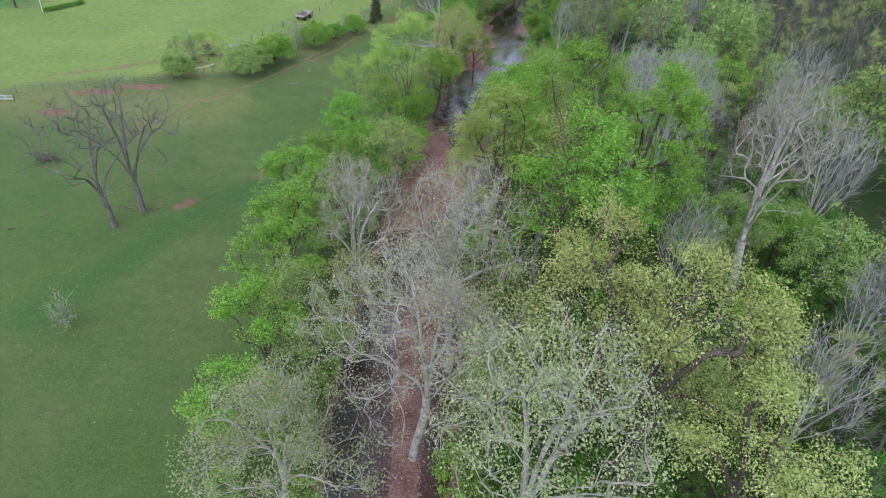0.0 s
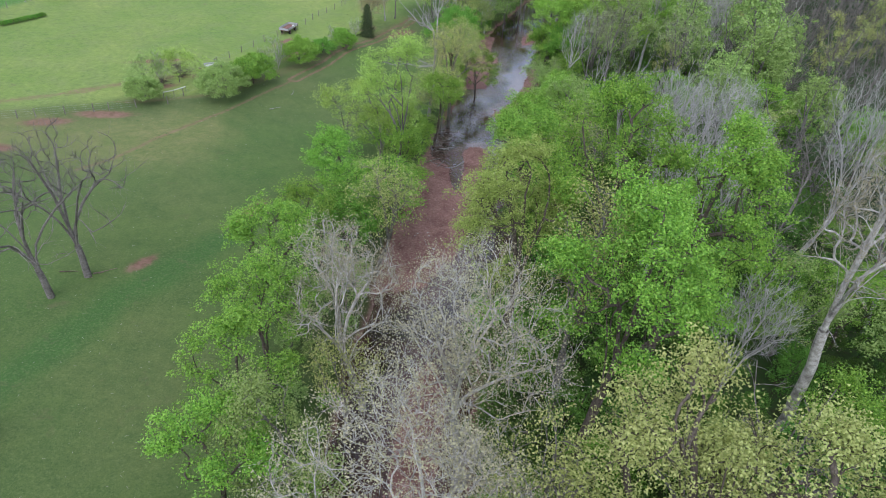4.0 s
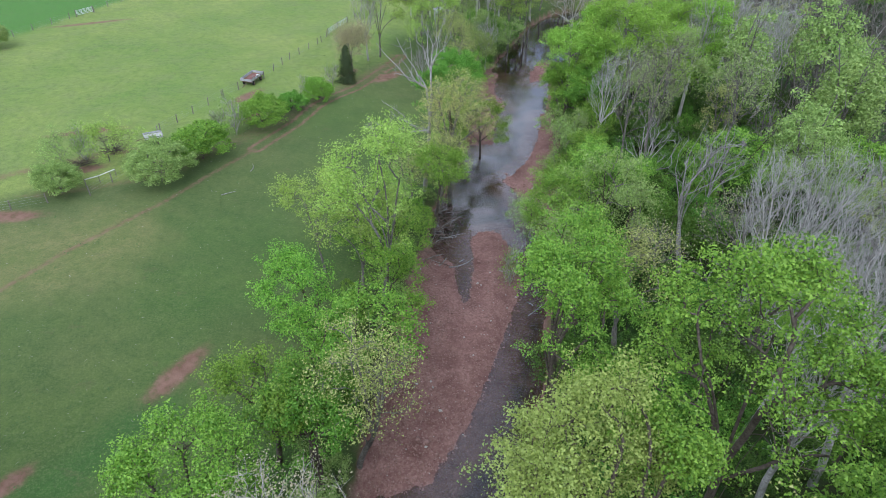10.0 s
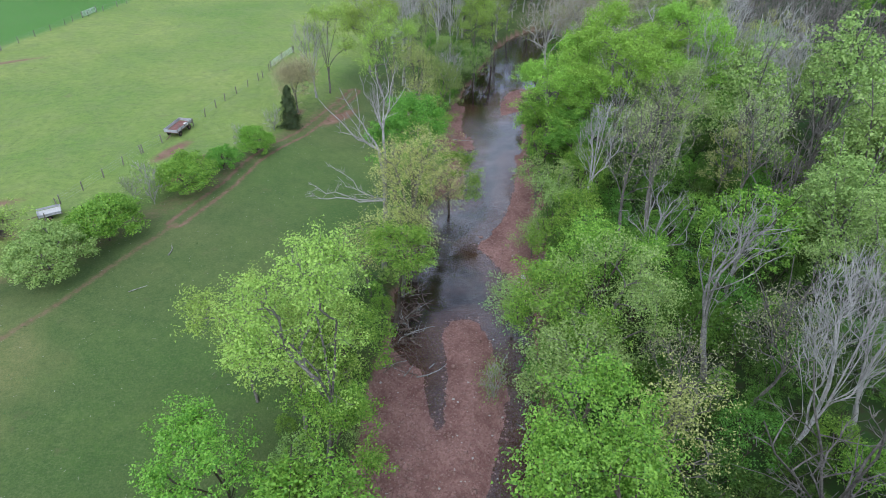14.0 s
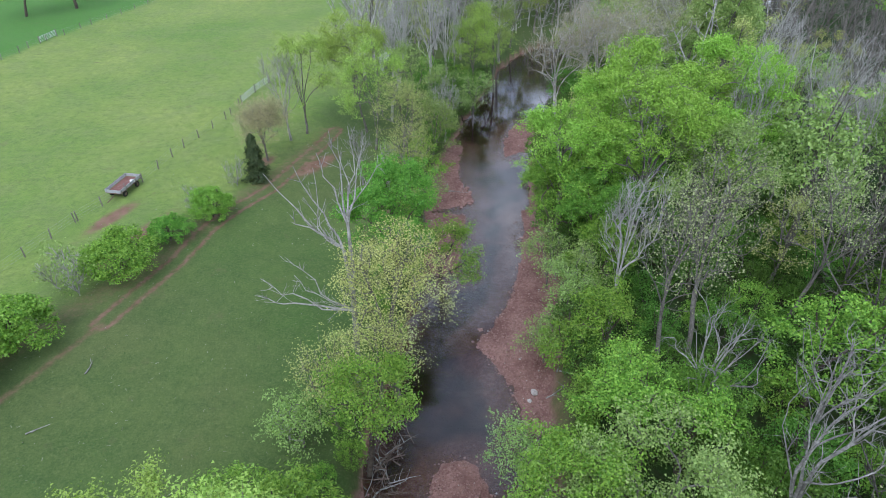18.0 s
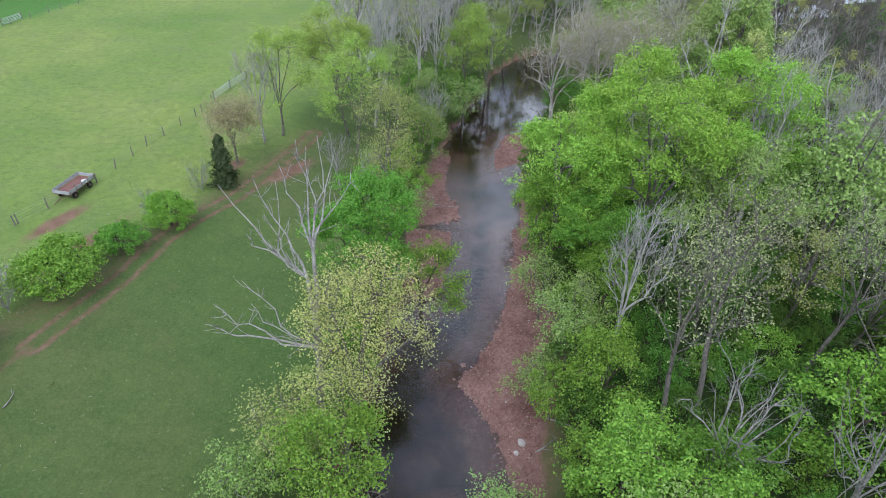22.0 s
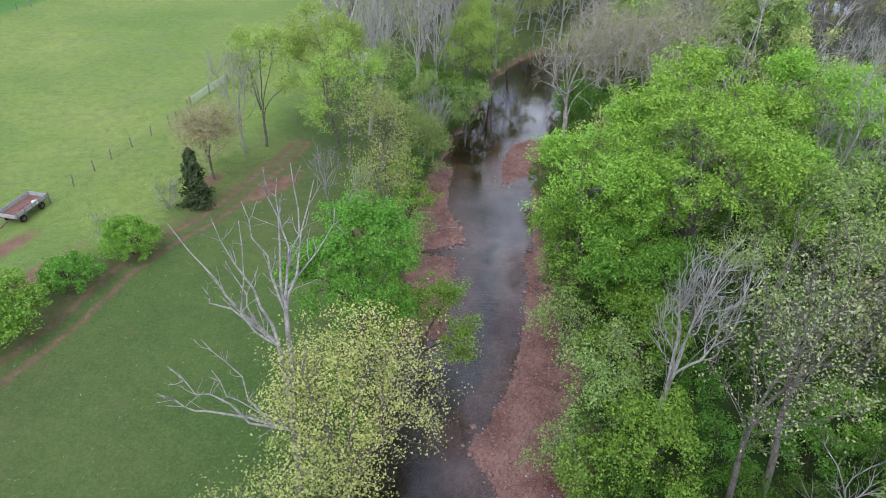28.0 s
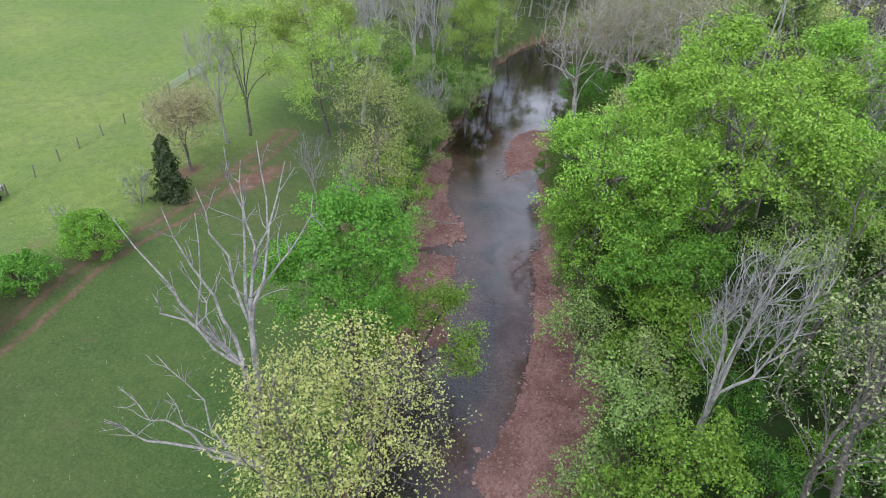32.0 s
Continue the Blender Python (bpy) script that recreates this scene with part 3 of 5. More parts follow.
def lobed_crown(rng, H, R, low, tufts, per, size, tips, corners=4):
    """Leaves gathered in many small tufts on the limbs and over an uneven crown."""
    zc, zr = H * (1 + low) / 2, H * (1 - low) / 2
    bumps = rng.normal(0, 1, (9, 3))
    bumps /= np.linalg.norm(bumps, axis=1)[:, None]
    deep = rng.uniform(-0.30, 0.16, 9)
    i = np.arange(tufts)
    u = 1 - 1.55 * (i + 0.5) / tufts
    a = i * 2.39996 + rng.normal(0, 0.3, tufts)
    w = np.sqrt(np.maximum(0, 1 - u * u))
    d = np.stack([w * np.cos(a), w * np.sin(a), u], -1)
    k = 1 + (np.exp(6 * (d @ bumps.T - 1)) * deep).sum(1) * 1.6 - 0.30 * rng.uniform(0, 1, tufts) ** 2.2
    cs = d * k[:, None] * (R * 0.9, R * 0.9, zr * 0.92) + (0, 0, zc)
    if len(tips):
        cs = np.concatenate([cs, np.array(tips)])
    r = 0.115 * R * (190 / tufts) ** 0.4 * rng.uniform(0.7, 1.5, len(cs))
    e = rng.normal(0, 1, (len(cs), per, 3))
    e[..., 2] = np.abs(e[..., 2]) * 1.1 - 0.5
    e /= np.linalg.norm(e, axis=2)[..., None]
    centres = cs[:, None] + e * (r[:, None, None] * rng.uniform(0.4, 1.25, (len(cs), per, 1))) * (1, 1, 0.75)
    return leaves(rng, centres.reshape(-1, 3), e.reshape(-1, 3), size, 0.35, corners)


def skeleton(rng, H, R, fork, low, limbs, tips, twigs, trunk, ties, clumps):
    """Branches that grow one by one to points all through the crown, each from the nearest branch that stands.
    Gives the trunk, a list of lines for each limb, and the points where leaves sit."""
    stem = way_on(rng, (0, 0, -0.3), (rng.normal(0, 0.05), rng.normal(0, 0.05), 1), H * fork + 0.3, 6, 0.06, 0.05)
    zc, zr = H * (1 + low) / 2, H * (1 - low) / 2
    top = stem[-1]
    bumps = rng.normal(0, 1, (8, 3))
    bumps /= np.linalg.norm(bumps, axis=1)[:, None]
    deep = rng.uniform(-0.34, 0.16, 8)
    d = rng.normal(0, 1, (tips, 3))
    d[:, 2] = np.where(d[:, 2] < -0.5, -d[:, 2], d[:, 2])
    d /= np.linalg.norm(d, axis=1)[:, None]
    k = (1 + 1.3 * (np.exp(6 * (d @ bumps.T - 1)) * deep).sum(1)) * rng.uniform(0.06, 1, tips) ** 0.36
    goal = d * k[:, None] * (R, R, zr) + (top[0] * 0.6, top[1] * 0.6, zc)
    if ties > 0.6:
        goal[:, :2] *= 0.4 + 0.6 * np.clip((goal[:, 2:] - low * H) / (H * (1 - low)), 0, 1)
    if clumps:
        # leaf masses: the tips crowd round some of the outer points, and leave gaps between
        hub = goal[np.argsort(-k)][: max(12, tips // clumps)]
        hub = hub[hub[:, 2] > low * H + 0.12 * H * (1 - low)]
        pull = rng.uniform(0, 1, tips) < 0.86
        near = hub[((goal[:, None] - hub[None]) ** 2).sum(2).argmin(1)]
        goal = np.where(pull[:, None], near + rng.normal(0, 0.10 * R, (tips, 3)) * (1, 1, 0.6), goal)
    a = np.arange(limbs) * 2.4 + rng.uniform(0, 6.28)
    u = np.linspace(0.25, 0.95, limbs)
    first = np.stack([np.cos(a) * R * 0.62 * (1 - u * u * 0.75), np.sin(a) * R * 0.62 * (1 - u * u * 0.75), low * H + (H * (1 - low)) * (0.28 + 0.5 * u)], -1) + (top[0] * 0.6, top[1] * 0.6, 0)
    goal = np.concatenate([first, goal[np.argsort(((goal - top) ** 2).sum(1))]])
    room = 6 + len(goal) * 7
    pos, parent, owner, gone = np.zeros((room, 3)), np.full(room, -1), np.full(room, -1), np.zeros(room)
    pos[:7], parent[:7] = stem, np.arange(-1, 6)
    n, chains = 7, []
    for g, p in enumerate(goal):
        if g < limbs:
            i = 6 - (g % 3 if limbs > 3 and g < 3 else 0)
        else:
            v = p - pos[7:n]
            cost = np.sqrt((v * v).sum(1)) * (1 + 0.9 * np.maximum(0, -v[:, 2]) / (np.abs(v).sum(1) + 0.01)) + ties * gone[7:n]
            i = 7 + int(cost.argmin())
        q = pos[i]
        gap = np.linalg.norm(p - q)
        if gap < 0.25:
            continue
        on = q - pos[parent[i]]
        on = on / (np.linalg.norm(on) + 1e-6)
        bend = q + on * gap * 0.42 + (0, 0, 0.06 * gap)
        m = 5 if g < limbs else min(5, 2 + int(gap / 1.1))
        w = (np.arange(1, m + 1) / m)[:, None]
        line = q * (1 - w) ** 2 + bend * 2 * w * (1 - w) + p * w * w + rng.normal(0, 0.028 * min(gap, 3), (m, 3)) * (1 - w * 0.7)
        pos[n:n + m] = line
        parent[n:n + m] = [i] + list(range(n, n + m - 1))
        owner[n:n + m] = g if g < limbs else owner[i]
        gone[n:n + m] = gone[i] + gap * w[:, 0]
        chains.append((i, n, m))
        n += m
    load = np.zeros(n)
    for i, start, m in chains:
        load[start + m - 1] += 1
    for j in range(n - 1, 0, -1):
        load[parent[j]] += load[j]
    wide = 0.010 + trunk * 0.82 * (load / load[6]) ** 0.58
    shape, spots, fine = [[] for _ in range(limbs)], [], [[] for _ in range(limbs)]
    for i, start, m in chains:
        ids = [i] + list(range(start, start + m))
        r = wide[ids]
        r[0] = min(r[0], r[1] * 1.2)
        pts = pos[ids]
        sides = 7 if r[0] > 0.12 else 5 if r[0] > 0.05 else 3
        mine = shape[owner[start]]
        mine.append((pts, r, 0, sides))
        spots.append(pts[-1])
        away = pts[-1] - pts[-2]
        away /= np.linalg.norm(away) + 1e-6
        if twigs:
            c = pts[-1 - rng.randint(0, 2, twigs)]
            one = away + rng.normal(0, 0.75, (twigs, 3)) + (0, 0, 0.3)
            one /= np.linalg.norm(one, axis=1)[:, None]
            two = one + rng.normal(0, 0.25, (twigs, 3)) + (0, 0, 0.05)
            step = rng.uniform(0.25, 0.68, (twigs, 1))
            tw = np.stack([c, c + one * step, c + (one + two) * step], 1)
            fine[owner[start]].append(tw)
            spots.extend(tw[:, 2])
    return (stem, np.linspace(trunk * 1.3, trunk, 7), 0, 9), shape, [np.concatenate(t) if t else np.zeros((0, 3, 3)) for t in fine], np.array(spots)


# near trees: height, crown radius, fork, low end of the crown, limbs, tips, twigs a tip, trunk radius, bark, leaf, leaves a spot, leaf size, leaf spread
OPEN = {
    "maple": (12, 4.6, 0.20, 0.14, 6, 250, 1, 0.19, "brown", "maple", 46, 0.128, 0.27),
    "pale": (12, 4.4, 0.20, 0.13, 6, 230, 2, 0.18, "grey", "elm", 28, 0.12, 0.28),
    "willow": (10, 4.6, 0.18, 0.06, 6, 260, 2, 0.20, "brown", "willow", 44, 0.105, 0.27),
    "dark": (9, 3.8, 0.20, 0.10, 6, 230, 1, 0.19, "brown", "walnut", 60, 0.128, 0.26),
    "sycamore": (19, 7.5, 0.40, 0.28, 6, 330, 6, 0.27, "white", "sycamore", 6, 0.092, 0.24),
    "budding": (14, 5.5, 0.28, 0.22, 6, 230, 3, 0.19, "grey", "oak", 11, 0.115, 0.30),
    "yellow": (14, 5.5, 0.24, 0.16, 6, 230, 3, 0.20, "grey", "yellow", 15, 0.102, 0.30),
    "leafy_sycamore": (17, 7.0, 0.30, 0.20, 6, 320, 4, 0.30, "white", "bud", 11, 0.112, 0.30),
    "sparse": (18, 4.0, 0.38, 0.36, 5, 170, 4, 0.15, "grey", "bud", 3, 0.11, 0.22),
    "lime": (13, 4.2, 0.20, 0.18, 6, 160, 2, 0.13, "grey", "lime", 26, 0.122, 0.28),
    "big_maple": (20, 7.5, 0.22, 0.16, 7, 460, 2, 0.34, "grey", "spring", 50, 0.135, 0.30),
    "oak": (18, 6.8, 0.25, 0.18, 7, 420, 3, 0.36, "brown", "oak", 22, 0.115, 0.27),
    "airy": (13, 4.2, 0.20, 0.16, 6, 170, 3, 0.13, "grey", "elm", 17, 0.12, 0.24),
    "bare": (15, 4.2, 0.14, 0.25, 6, 210, 5, 0.17, "ash", "", 0, 0, 0),
    "dead": (14, 5.5, 0.30, 0.30, 5, 70, 5, 0.18, "silver", "", 0, 0, 0),
    "spread": (13, 7.5, 0.22, 0.30, 5, 110, 7, 0.24, "grey", "", 0, 0, 0),
    "blossom": (6.5, 2.8, 0.15, 0.15, 5, 120, 3, 0.10, "grey", "blossom", 16, 0.11, 0.26),
}
# kind: height, crown radius, fork, leaders, limbs, branches, twigs, trunk radius, steepness, bark,
#       crown (lobed / spray / none), leaf, lobes or leaves a spot, leaves a lobe, leaf size, low end of the crown
KINDS = {
    "cedar": (6.5, 1.7, 0.05, 1, 10, 0, 0, 0.14, 0.6, "brown", "cone", "cedar", 0, 0, 0.17, 0.04),
    "bush": (3.6, 2.6, 0.1, 4, 4, 1, 0, 0.07, 0.6, "brown", "lobed", "maple", 120, 90, 0.105, 0.0),
    "palebush": (3.6, 2.6, 0.1, 4, 4, 1, 0, 0.07, 0.6, "grey", "lobed", "elm", 120, 90, 0.105, 0.0),
    "darkbush": (3.0, 2.1, 0.1, 4, 4, 1, 0, 0.07, 0.6, "brown", "lobed", "walnut", 100, 50, 0.13, 0.0),
    "twiggy": (3.0, 1.8, 0.05, 6, 4, 3, 2, 0.035, 0.8, "ash", "spray", "elm", 3, 0, 0.11, 0),
    "far_maple": (12, 4.4, 0.3, 3, 4, 0, 0, 0.22, 0.6, "brown", "lobed", "maple", 110, 60, 0.17, 0.14),
    "far_pale": (13, 4.2, 0.3, 3, 4, 0, 0, 0.2, 0.6, "grey", "lobed", "elm", 110, 56, 0.165, 0.14),
    "far_bud": (16, 4.8, 0.3, 3, 6, 4, 0, 0.25, 0.6, "grey", "spray", "oak", 36, 0, 0.155, 0),
    "far_bare": (16, 4.0, 0.2, 4, 8, 6, 0, 0.14, 0.95, "grey", "none", "", 0, 0, 0, 0),
    "far_ash": (16, 4.0, 0.2, 4, 8, 6, 0, 0.14, 0.95, "ash", "none", "", 0, 0, 0, 0),
    "under": (4.5, 2.6, 0.1, 2, 2, 0, 0, 0.07, 0.6, "brown", "lobed", "maple", 70, 56, 0.112, 0.0),
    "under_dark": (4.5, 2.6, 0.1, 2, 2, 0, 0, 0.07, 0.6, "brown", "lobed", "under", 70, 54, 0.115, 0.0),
    "under_green": (4.5, 2.6, 0.1, 2, 2, 0, 0, 0.07, 0.6, "brown", "lobed", "low", 70, 56, 0.115, 0.0),
    "under_pale": (4.5, 2.4, 0.1, 2, 2, 0, 0, 0.07, 0.6, "brown", "lobed", "elm", 60, 42, 0.125, 0.0),
}
WORDS = {
    "maple": ("maple_tree", "young bright green leafy tree on the stream bank", "tree"),
    "pale": ("elm_tree", "airy pale green tree in fresh spring leaf", "tree"),
    "willow": ("willow_tree", "rounded yellow-green willow with dense soft foliage", "tree"),
    "dark": ("walnut_tree", "compact dark green leafy tree beside the stream", "tree"),
    "sycamore": ("sycamore_tree", "tall white-barked sycamore with sparse pale spring buds", "tree"),
    "yellow": ("yellow_budding_tree", "tree with clustered pale yellow-green opening leaves over the stream", "tree"),
    "budding": ("budding_tree", "grey-barked tree with yellowish opening leaf buds", "tree"),
    "leafy_sycamore": ("leafing_sycamore", "white-limbed sycamore with fresh yellow-green leaf tufts", "tree"),
    "sparse": ("sparse_tree", "tall pale-barked tree with thin tufts of opening leaves", "tree"),
    "lime": ("young_ash_tree", "slender tree with bright lime green new leaves", "tree"),
    "big_maple": ("great_maple", "huge spreading maple with bright yellow-green spring leaves", "tree"),
    "oak": ("oak_tree", "large round-crowned tree with olive yellow new leaves", "tree"),
    "airy": ("sapling_tree", "slender grey-stemmed tree with thin light green leaves", "tree"),
    "bare": ("bare_tree", "leafless grey tree with many fine upright twigs", "tree"),
    "dead": ("dead_tree", "dead silvery tree with broken bare limbs", "tree"),
    "spread": ("leafless_tree", "wide leafless pasture tree with dark bent limbs", "tree"),
    "cedar": ("cedar_tree", "narrow dark green cedar on the field edge", "tree"),
    "bush": ("round_bush", "round bright green bush in the fence row", "bush"),
    "palebush": ("pale_bush", "soft pale green bush in the fence row", "bush"),
    "darkbush": ("dark_bush", "small dark green bush beside the dirt track", "bush"),
    "twiggy": ("twiggy_shrub", "small grey twiggy shrub with few leaves", "shrub"),
    "blossom": ("blossom_tree", "small tree with yellowish pink spring blossom", "tree"),
    "far_maple": ("forest_maple", "bright green forest tree in spring leaf", "tree"),
    "far_pale": ("forest_elm", "light green forest tree in spring leaf", "tree"),
    "far_bud": ("forest_bud_tree", "tall forest tree with yellowish opening buds", "tree"),
    "far_bare": ("forest_bare_tree", "tall leafless grey forest tree", "tree"),
    "far_ash": ("forest_ash_tree", "pale grey leafless tree near the bend of the stream", "tree"),
    "under": ("undergrowth_bush", "bright green undergrowth bush on the forest floor", "bush"),
    "under_dark": ("shade_bush", "undergrowth bush, leaf colour darkened for the shade of the wood", "bush"),
    "under_green": ("thicket_bush", "fresh green thicket bush under the tall trees", "bush"),
    "under_pale": ("undergrowth_shrub", "pale green undergrowth shrub on the forest floor", "bush"),
}
MADE = {}


def grow(kind, variant, tall=False):
    H, R, fork, leaders, limbs, subs, twigs, trunk, steep, bark, crown, leaf, count, per, size, low = KINDS[kind]
    if tall:
        H, fork, low = H * 1.7, max(fork, 0.40), max(low, 0.42)
    rng = np.random.RandomState(sum(map(ord, kind)) * 7 + variant)
    lines, spots, heads = bones(rng, H, R, fork, leaders, limbs, subs, twigs, trunk, steep, kind.startswith(("far", "under")))
    name, label, category = WORDS[kind]
    e = tagged(new(name), label, category)
    e.empty_display_size = 0.5
    if kind.startswith("under"):
        part("trunk", quick_mesh(name + "_trunk", *tubes(lines), BARK[bark], True), None, e)
    else:
        part("trunk", quick_mesh(name + "_trunk", *tubes(lines[: heads[0]]), BARK[bark], True), None, e)
        for i, j in zip(heads, heads[1:] + [len(lines)]):
            part("limb", quick_mesh(name + "_limb", *tubes(lines[i:j]), BARK[bark], True), None, e)
    if crown == "lobed":
        tips = [p * (0.96, 0.96, 0.97) for p, rank in spots if rank in (1, 2)]
        v, f = lobed_crown(rng, H, R, low, count, per, size, tips[: count // 3], 3)
    elif crown == "spray":
        at = np.array([p for p, rank in spots for _ in range(count)])
        d = rng.normal(0, 1, at.shape)
        v, f = leaves(rng, at + d * (0.3 + size * 0.3), d * 0.5, size, 0.35, 3)
    elif crown == "cone":
        n = 5200
        h = rng.uniform(low, 1, n) ** 1.15
        a = rng.uniform(0, 6.28, n)
        w = R * (1 - h) ** 0.6 * (0.68 + 0.2 * np.sin(a * 3 + h * 17) + 0.2 * np.sin(a * 5 - h * 29)) * rng.uniform(0.5, 1.12, n) + 0.05
        o = np.stack([np.cos(a), np.sin(a), np.full(n, 0.2)], -1)
        v, f = leaves(rng, np.stack([w * np.cos(a), w * np.sin(a), h * H], -1), o, size)
    else:
        return e
    part("crown", quick_mesh(name + "_crown", v, f, LEAF[leaf]), None, e)
    return e


def raise_tree(kind, h, r, seed):
    """A near tree grown at its own size, with every limb a part."""
    H, R, fork, low, limbs, tips, twigs, trunk, bark, leaf, count, size, spread = OPEN[kind]
    rng = np.random.RandomState(seed)
    slim = h / r > 1.25 * H / R
    fork, low = (max(fork, 0.34), max(low, 0.34)) if slim else (fork, low)
    tips = int(min(620, max(45, tips * ((r / R) ** 2 * (h / H) * (0.75 if slim else 1)) ** 0.72)))
    stem, shape, fine, spots = skeleton(rng, h, r, fork, low, limbs, tips, twigs, trunk * (h / H) ** 0.8, 0.6 if kind == "sparse" else 0.34 if leaf else 0.8 if kind in ("bare", "dead") else 0.45, 9 if count > 16 else 0)
    name, label, category = WORDS[kind]
    e = tagged(new(name), label, category)
    e.empty_display_size = 0.5
    part("trunk", quick_mesh(name + "_trunk", *tubes([stem]), BARK[bark], True), None, e)
    for lines, tw in zip(shape, fine):
        if lines:
            v, f = tubes(lines)
            tv, tf = twig_tubes(tw, 0.014)
            part("limb", quick_mesh(name + "_limb", np.concatenate([v, tv]), np.concatenate([f, tf + len(v)]), BARK[bark], True), None, e)
    if leaf:
        at = np.repeat(spots, count, 0)
        d = rng.normal(0, 1, at.shape)
        v, f = leaves(rng, at + d * spread * (1, 1, 0.7), d * 0.5 + (0, 0, 0.25), size, 0.35, 3)
        part("crown", quick_mesh(name + "_crown", v, f, LEAF[leaf]), None, e)
    return e


def tree(kind, x, y, h, r=None, variant=0, turn=None, label="", group="", own=False):
    """Plants a tree of that height and crown radius; own: grown for this place alone."""
    H, R = (OPEN[kind] if kind in OPEN else KINDS[kind])[:2]
    turn = (x * 37 + y * 91) % 360 if turn is None else turn
    z = floor_at(x, y)
    if own and kind in OPEN:
        r = r or R * h / H
        e = raise_tree(kind, h, max(r, 0.30 * h) if h <= 15 else r, int(abs(x) * 13 + abs(y) * 101) + variant)
        e.matrix_basis = pose(x, y, z, 0, 0, turn)
        return tagged(e, label, "", group)
    if r is not None and h <= 15 and kind != "cedar":
        r = max(r, 0.33 * h)
    tall = kind not in OPEN and r is not None and h > 15 and h / r > 1.3 * H / R
    H *= 1.7 if tall else 1
    sz = h / H
    sx = (r or R * sz) / R
    m = pose(x, y, z, 0, 0, turn) @ Matrix.Diagonal((sx, sx, sz, 1))
    key = kind, variant, tall
    if key in MADE:
        e = copy_thing(MADE[key], m)
    else:
        e = MADE[key] = raise_tree(kind, H, R, variant) if kind in OPEN else grow(*key)
        e.matrix_basis = m
    return tagged(e, label, "", group)


PLANTED = []


def plant(kind, x, y, h, r=None, variant=0, **more):
    PLANTED.append((x, y, (r or 4) * 0.8))
    return tree(kind, x, y, h, r, variant, own=True, **more)


# left bank, downstream to upstream
plant("maple", -14.4, 38.0, 11, 3.0, 0)
plant("pale", -10.6, 39.1, 12, 3.5, 0)
plant("maple", -14.2, 44.0, 12, 3.2, 1)
plant("budding", -7.6, 46.5, 11, 3.2, 1)
plant("maple", -14.9, 50.1, 12, 3.2, 0)
plant("sycamore", -6.6, 49.4, 18.5, 4.6, 1)
plant("sycamore", -9.6, 55.3, 14, 3.3, 2)
plant("maple", -16.1, 59.6, 11.4, 4.0, 0)
plant("dark", -9.9, 64.1, 9, 2.6, 1)
plant("dark", -10.5, 66.1, 10, 2.5, 0)
plant("maple", -13.5, 66.9, 11.2, 2.6, 1)
plant("budding", -7.7, 67.3, 14, 3.5, 2)
plant("maple", -11.4, 72.6, 9, 2.8, 2)
plant("maple", -13.4, 78.4, 9.8, 3.8, 2)
plant("maple", -6.8, 80.6, 10, 3.3, 2)
plant("lime", -7.0, 80.6, 21, 4.6, 2)
plant("lime", -9.6, 86.6, 14, 3.8, 1)
plant("lime", -13.8, 89.6, 11.4, 3.2, 2)
plant("maple", -2.9, 99.8, 11.2, 2.9, 2)
plant("twiggy", -8.9, 102.1, 4, 1.7, 1)
plant("budding", -0.2, 137.3, 10, 3.1, 0)
plant("twiggy", -2.2, 140.5, 7, 2.2, 2)
plant("maple", 2.6, 141.0, 6.5, 2.5, 1)
plant("airy", 1.8, 134.0, 6.5, 2.4, 1)
plant("pale", 3.4, 148.5, 8, 2.8, 2)
plant("blossom", -18.3, 146.8, 8.5, 3.6, 0)
plant("lime", -4.4, 151.4, 14.5, 4.2, 3)
plant("dead", -5.6, 141.8, 7.5, 2.4, 1)
plant("budding", -0.4, 147.2, 13, 4.2, 0)
plant("airy", 0.3, 156.8, 13, 3.9, 2)
plant("bare", -2.4, 161.2, 17, 3.4, 0)
plant("bare", 2.9, 164.4, 19, 4.1, 2)
plant("leafy_sycamore", -9.8, 24.4, 14, 7.0, 0)
plant("sycamore", -1.0, 32.2, 22, 8.4, 2)
plant("sycamore", 1.6, 42.4, 22.8, 7.4, 4)
plant("maple", 3.4, 120.5, 8.5, 3.2, 1)
plant("lime", -14.3, 155.4, 14, 4.2, 0)
plant("bare", -16.2, 153.0, 13, 3.2, 1)
plant("lime", -5.9, 157.0, 15, 4.6, 1)
plant("lime", -8.4, 167.5, 14, 4.0, 2)
plant("lime", 14.8, 176, 15, 4.6, 1)
plant("bare", -1.2, 173.0, 18, 4.4, 1)
plant("lime", 11.2, 173.6, 12, 3.8, 2)
plant("pale", 14.6, 183.5, 13, 4.4, 1)
plant("lime", 20.5, 197.0, 14, 4.6, 0)
plant("sycamore", 27.8, 167.5, 15, 5.4, 3)
plant("bare", 6.5, 171.5, 19, 4.4, 0)
plant("yellow", -0.9, 107.2, 17.8, 5.2, 1)
plant("yellow", -2.2, 104.6, 11.5, 2.8, 2)
plant("budding", -5.4, 103.2, 8.5, 2.8, 1)
plant("pale", -7.8, 101.6, 5.0, 1.9, 1)
plant("dark", -0.9, 120.8, 13.0, 4.3, 2)
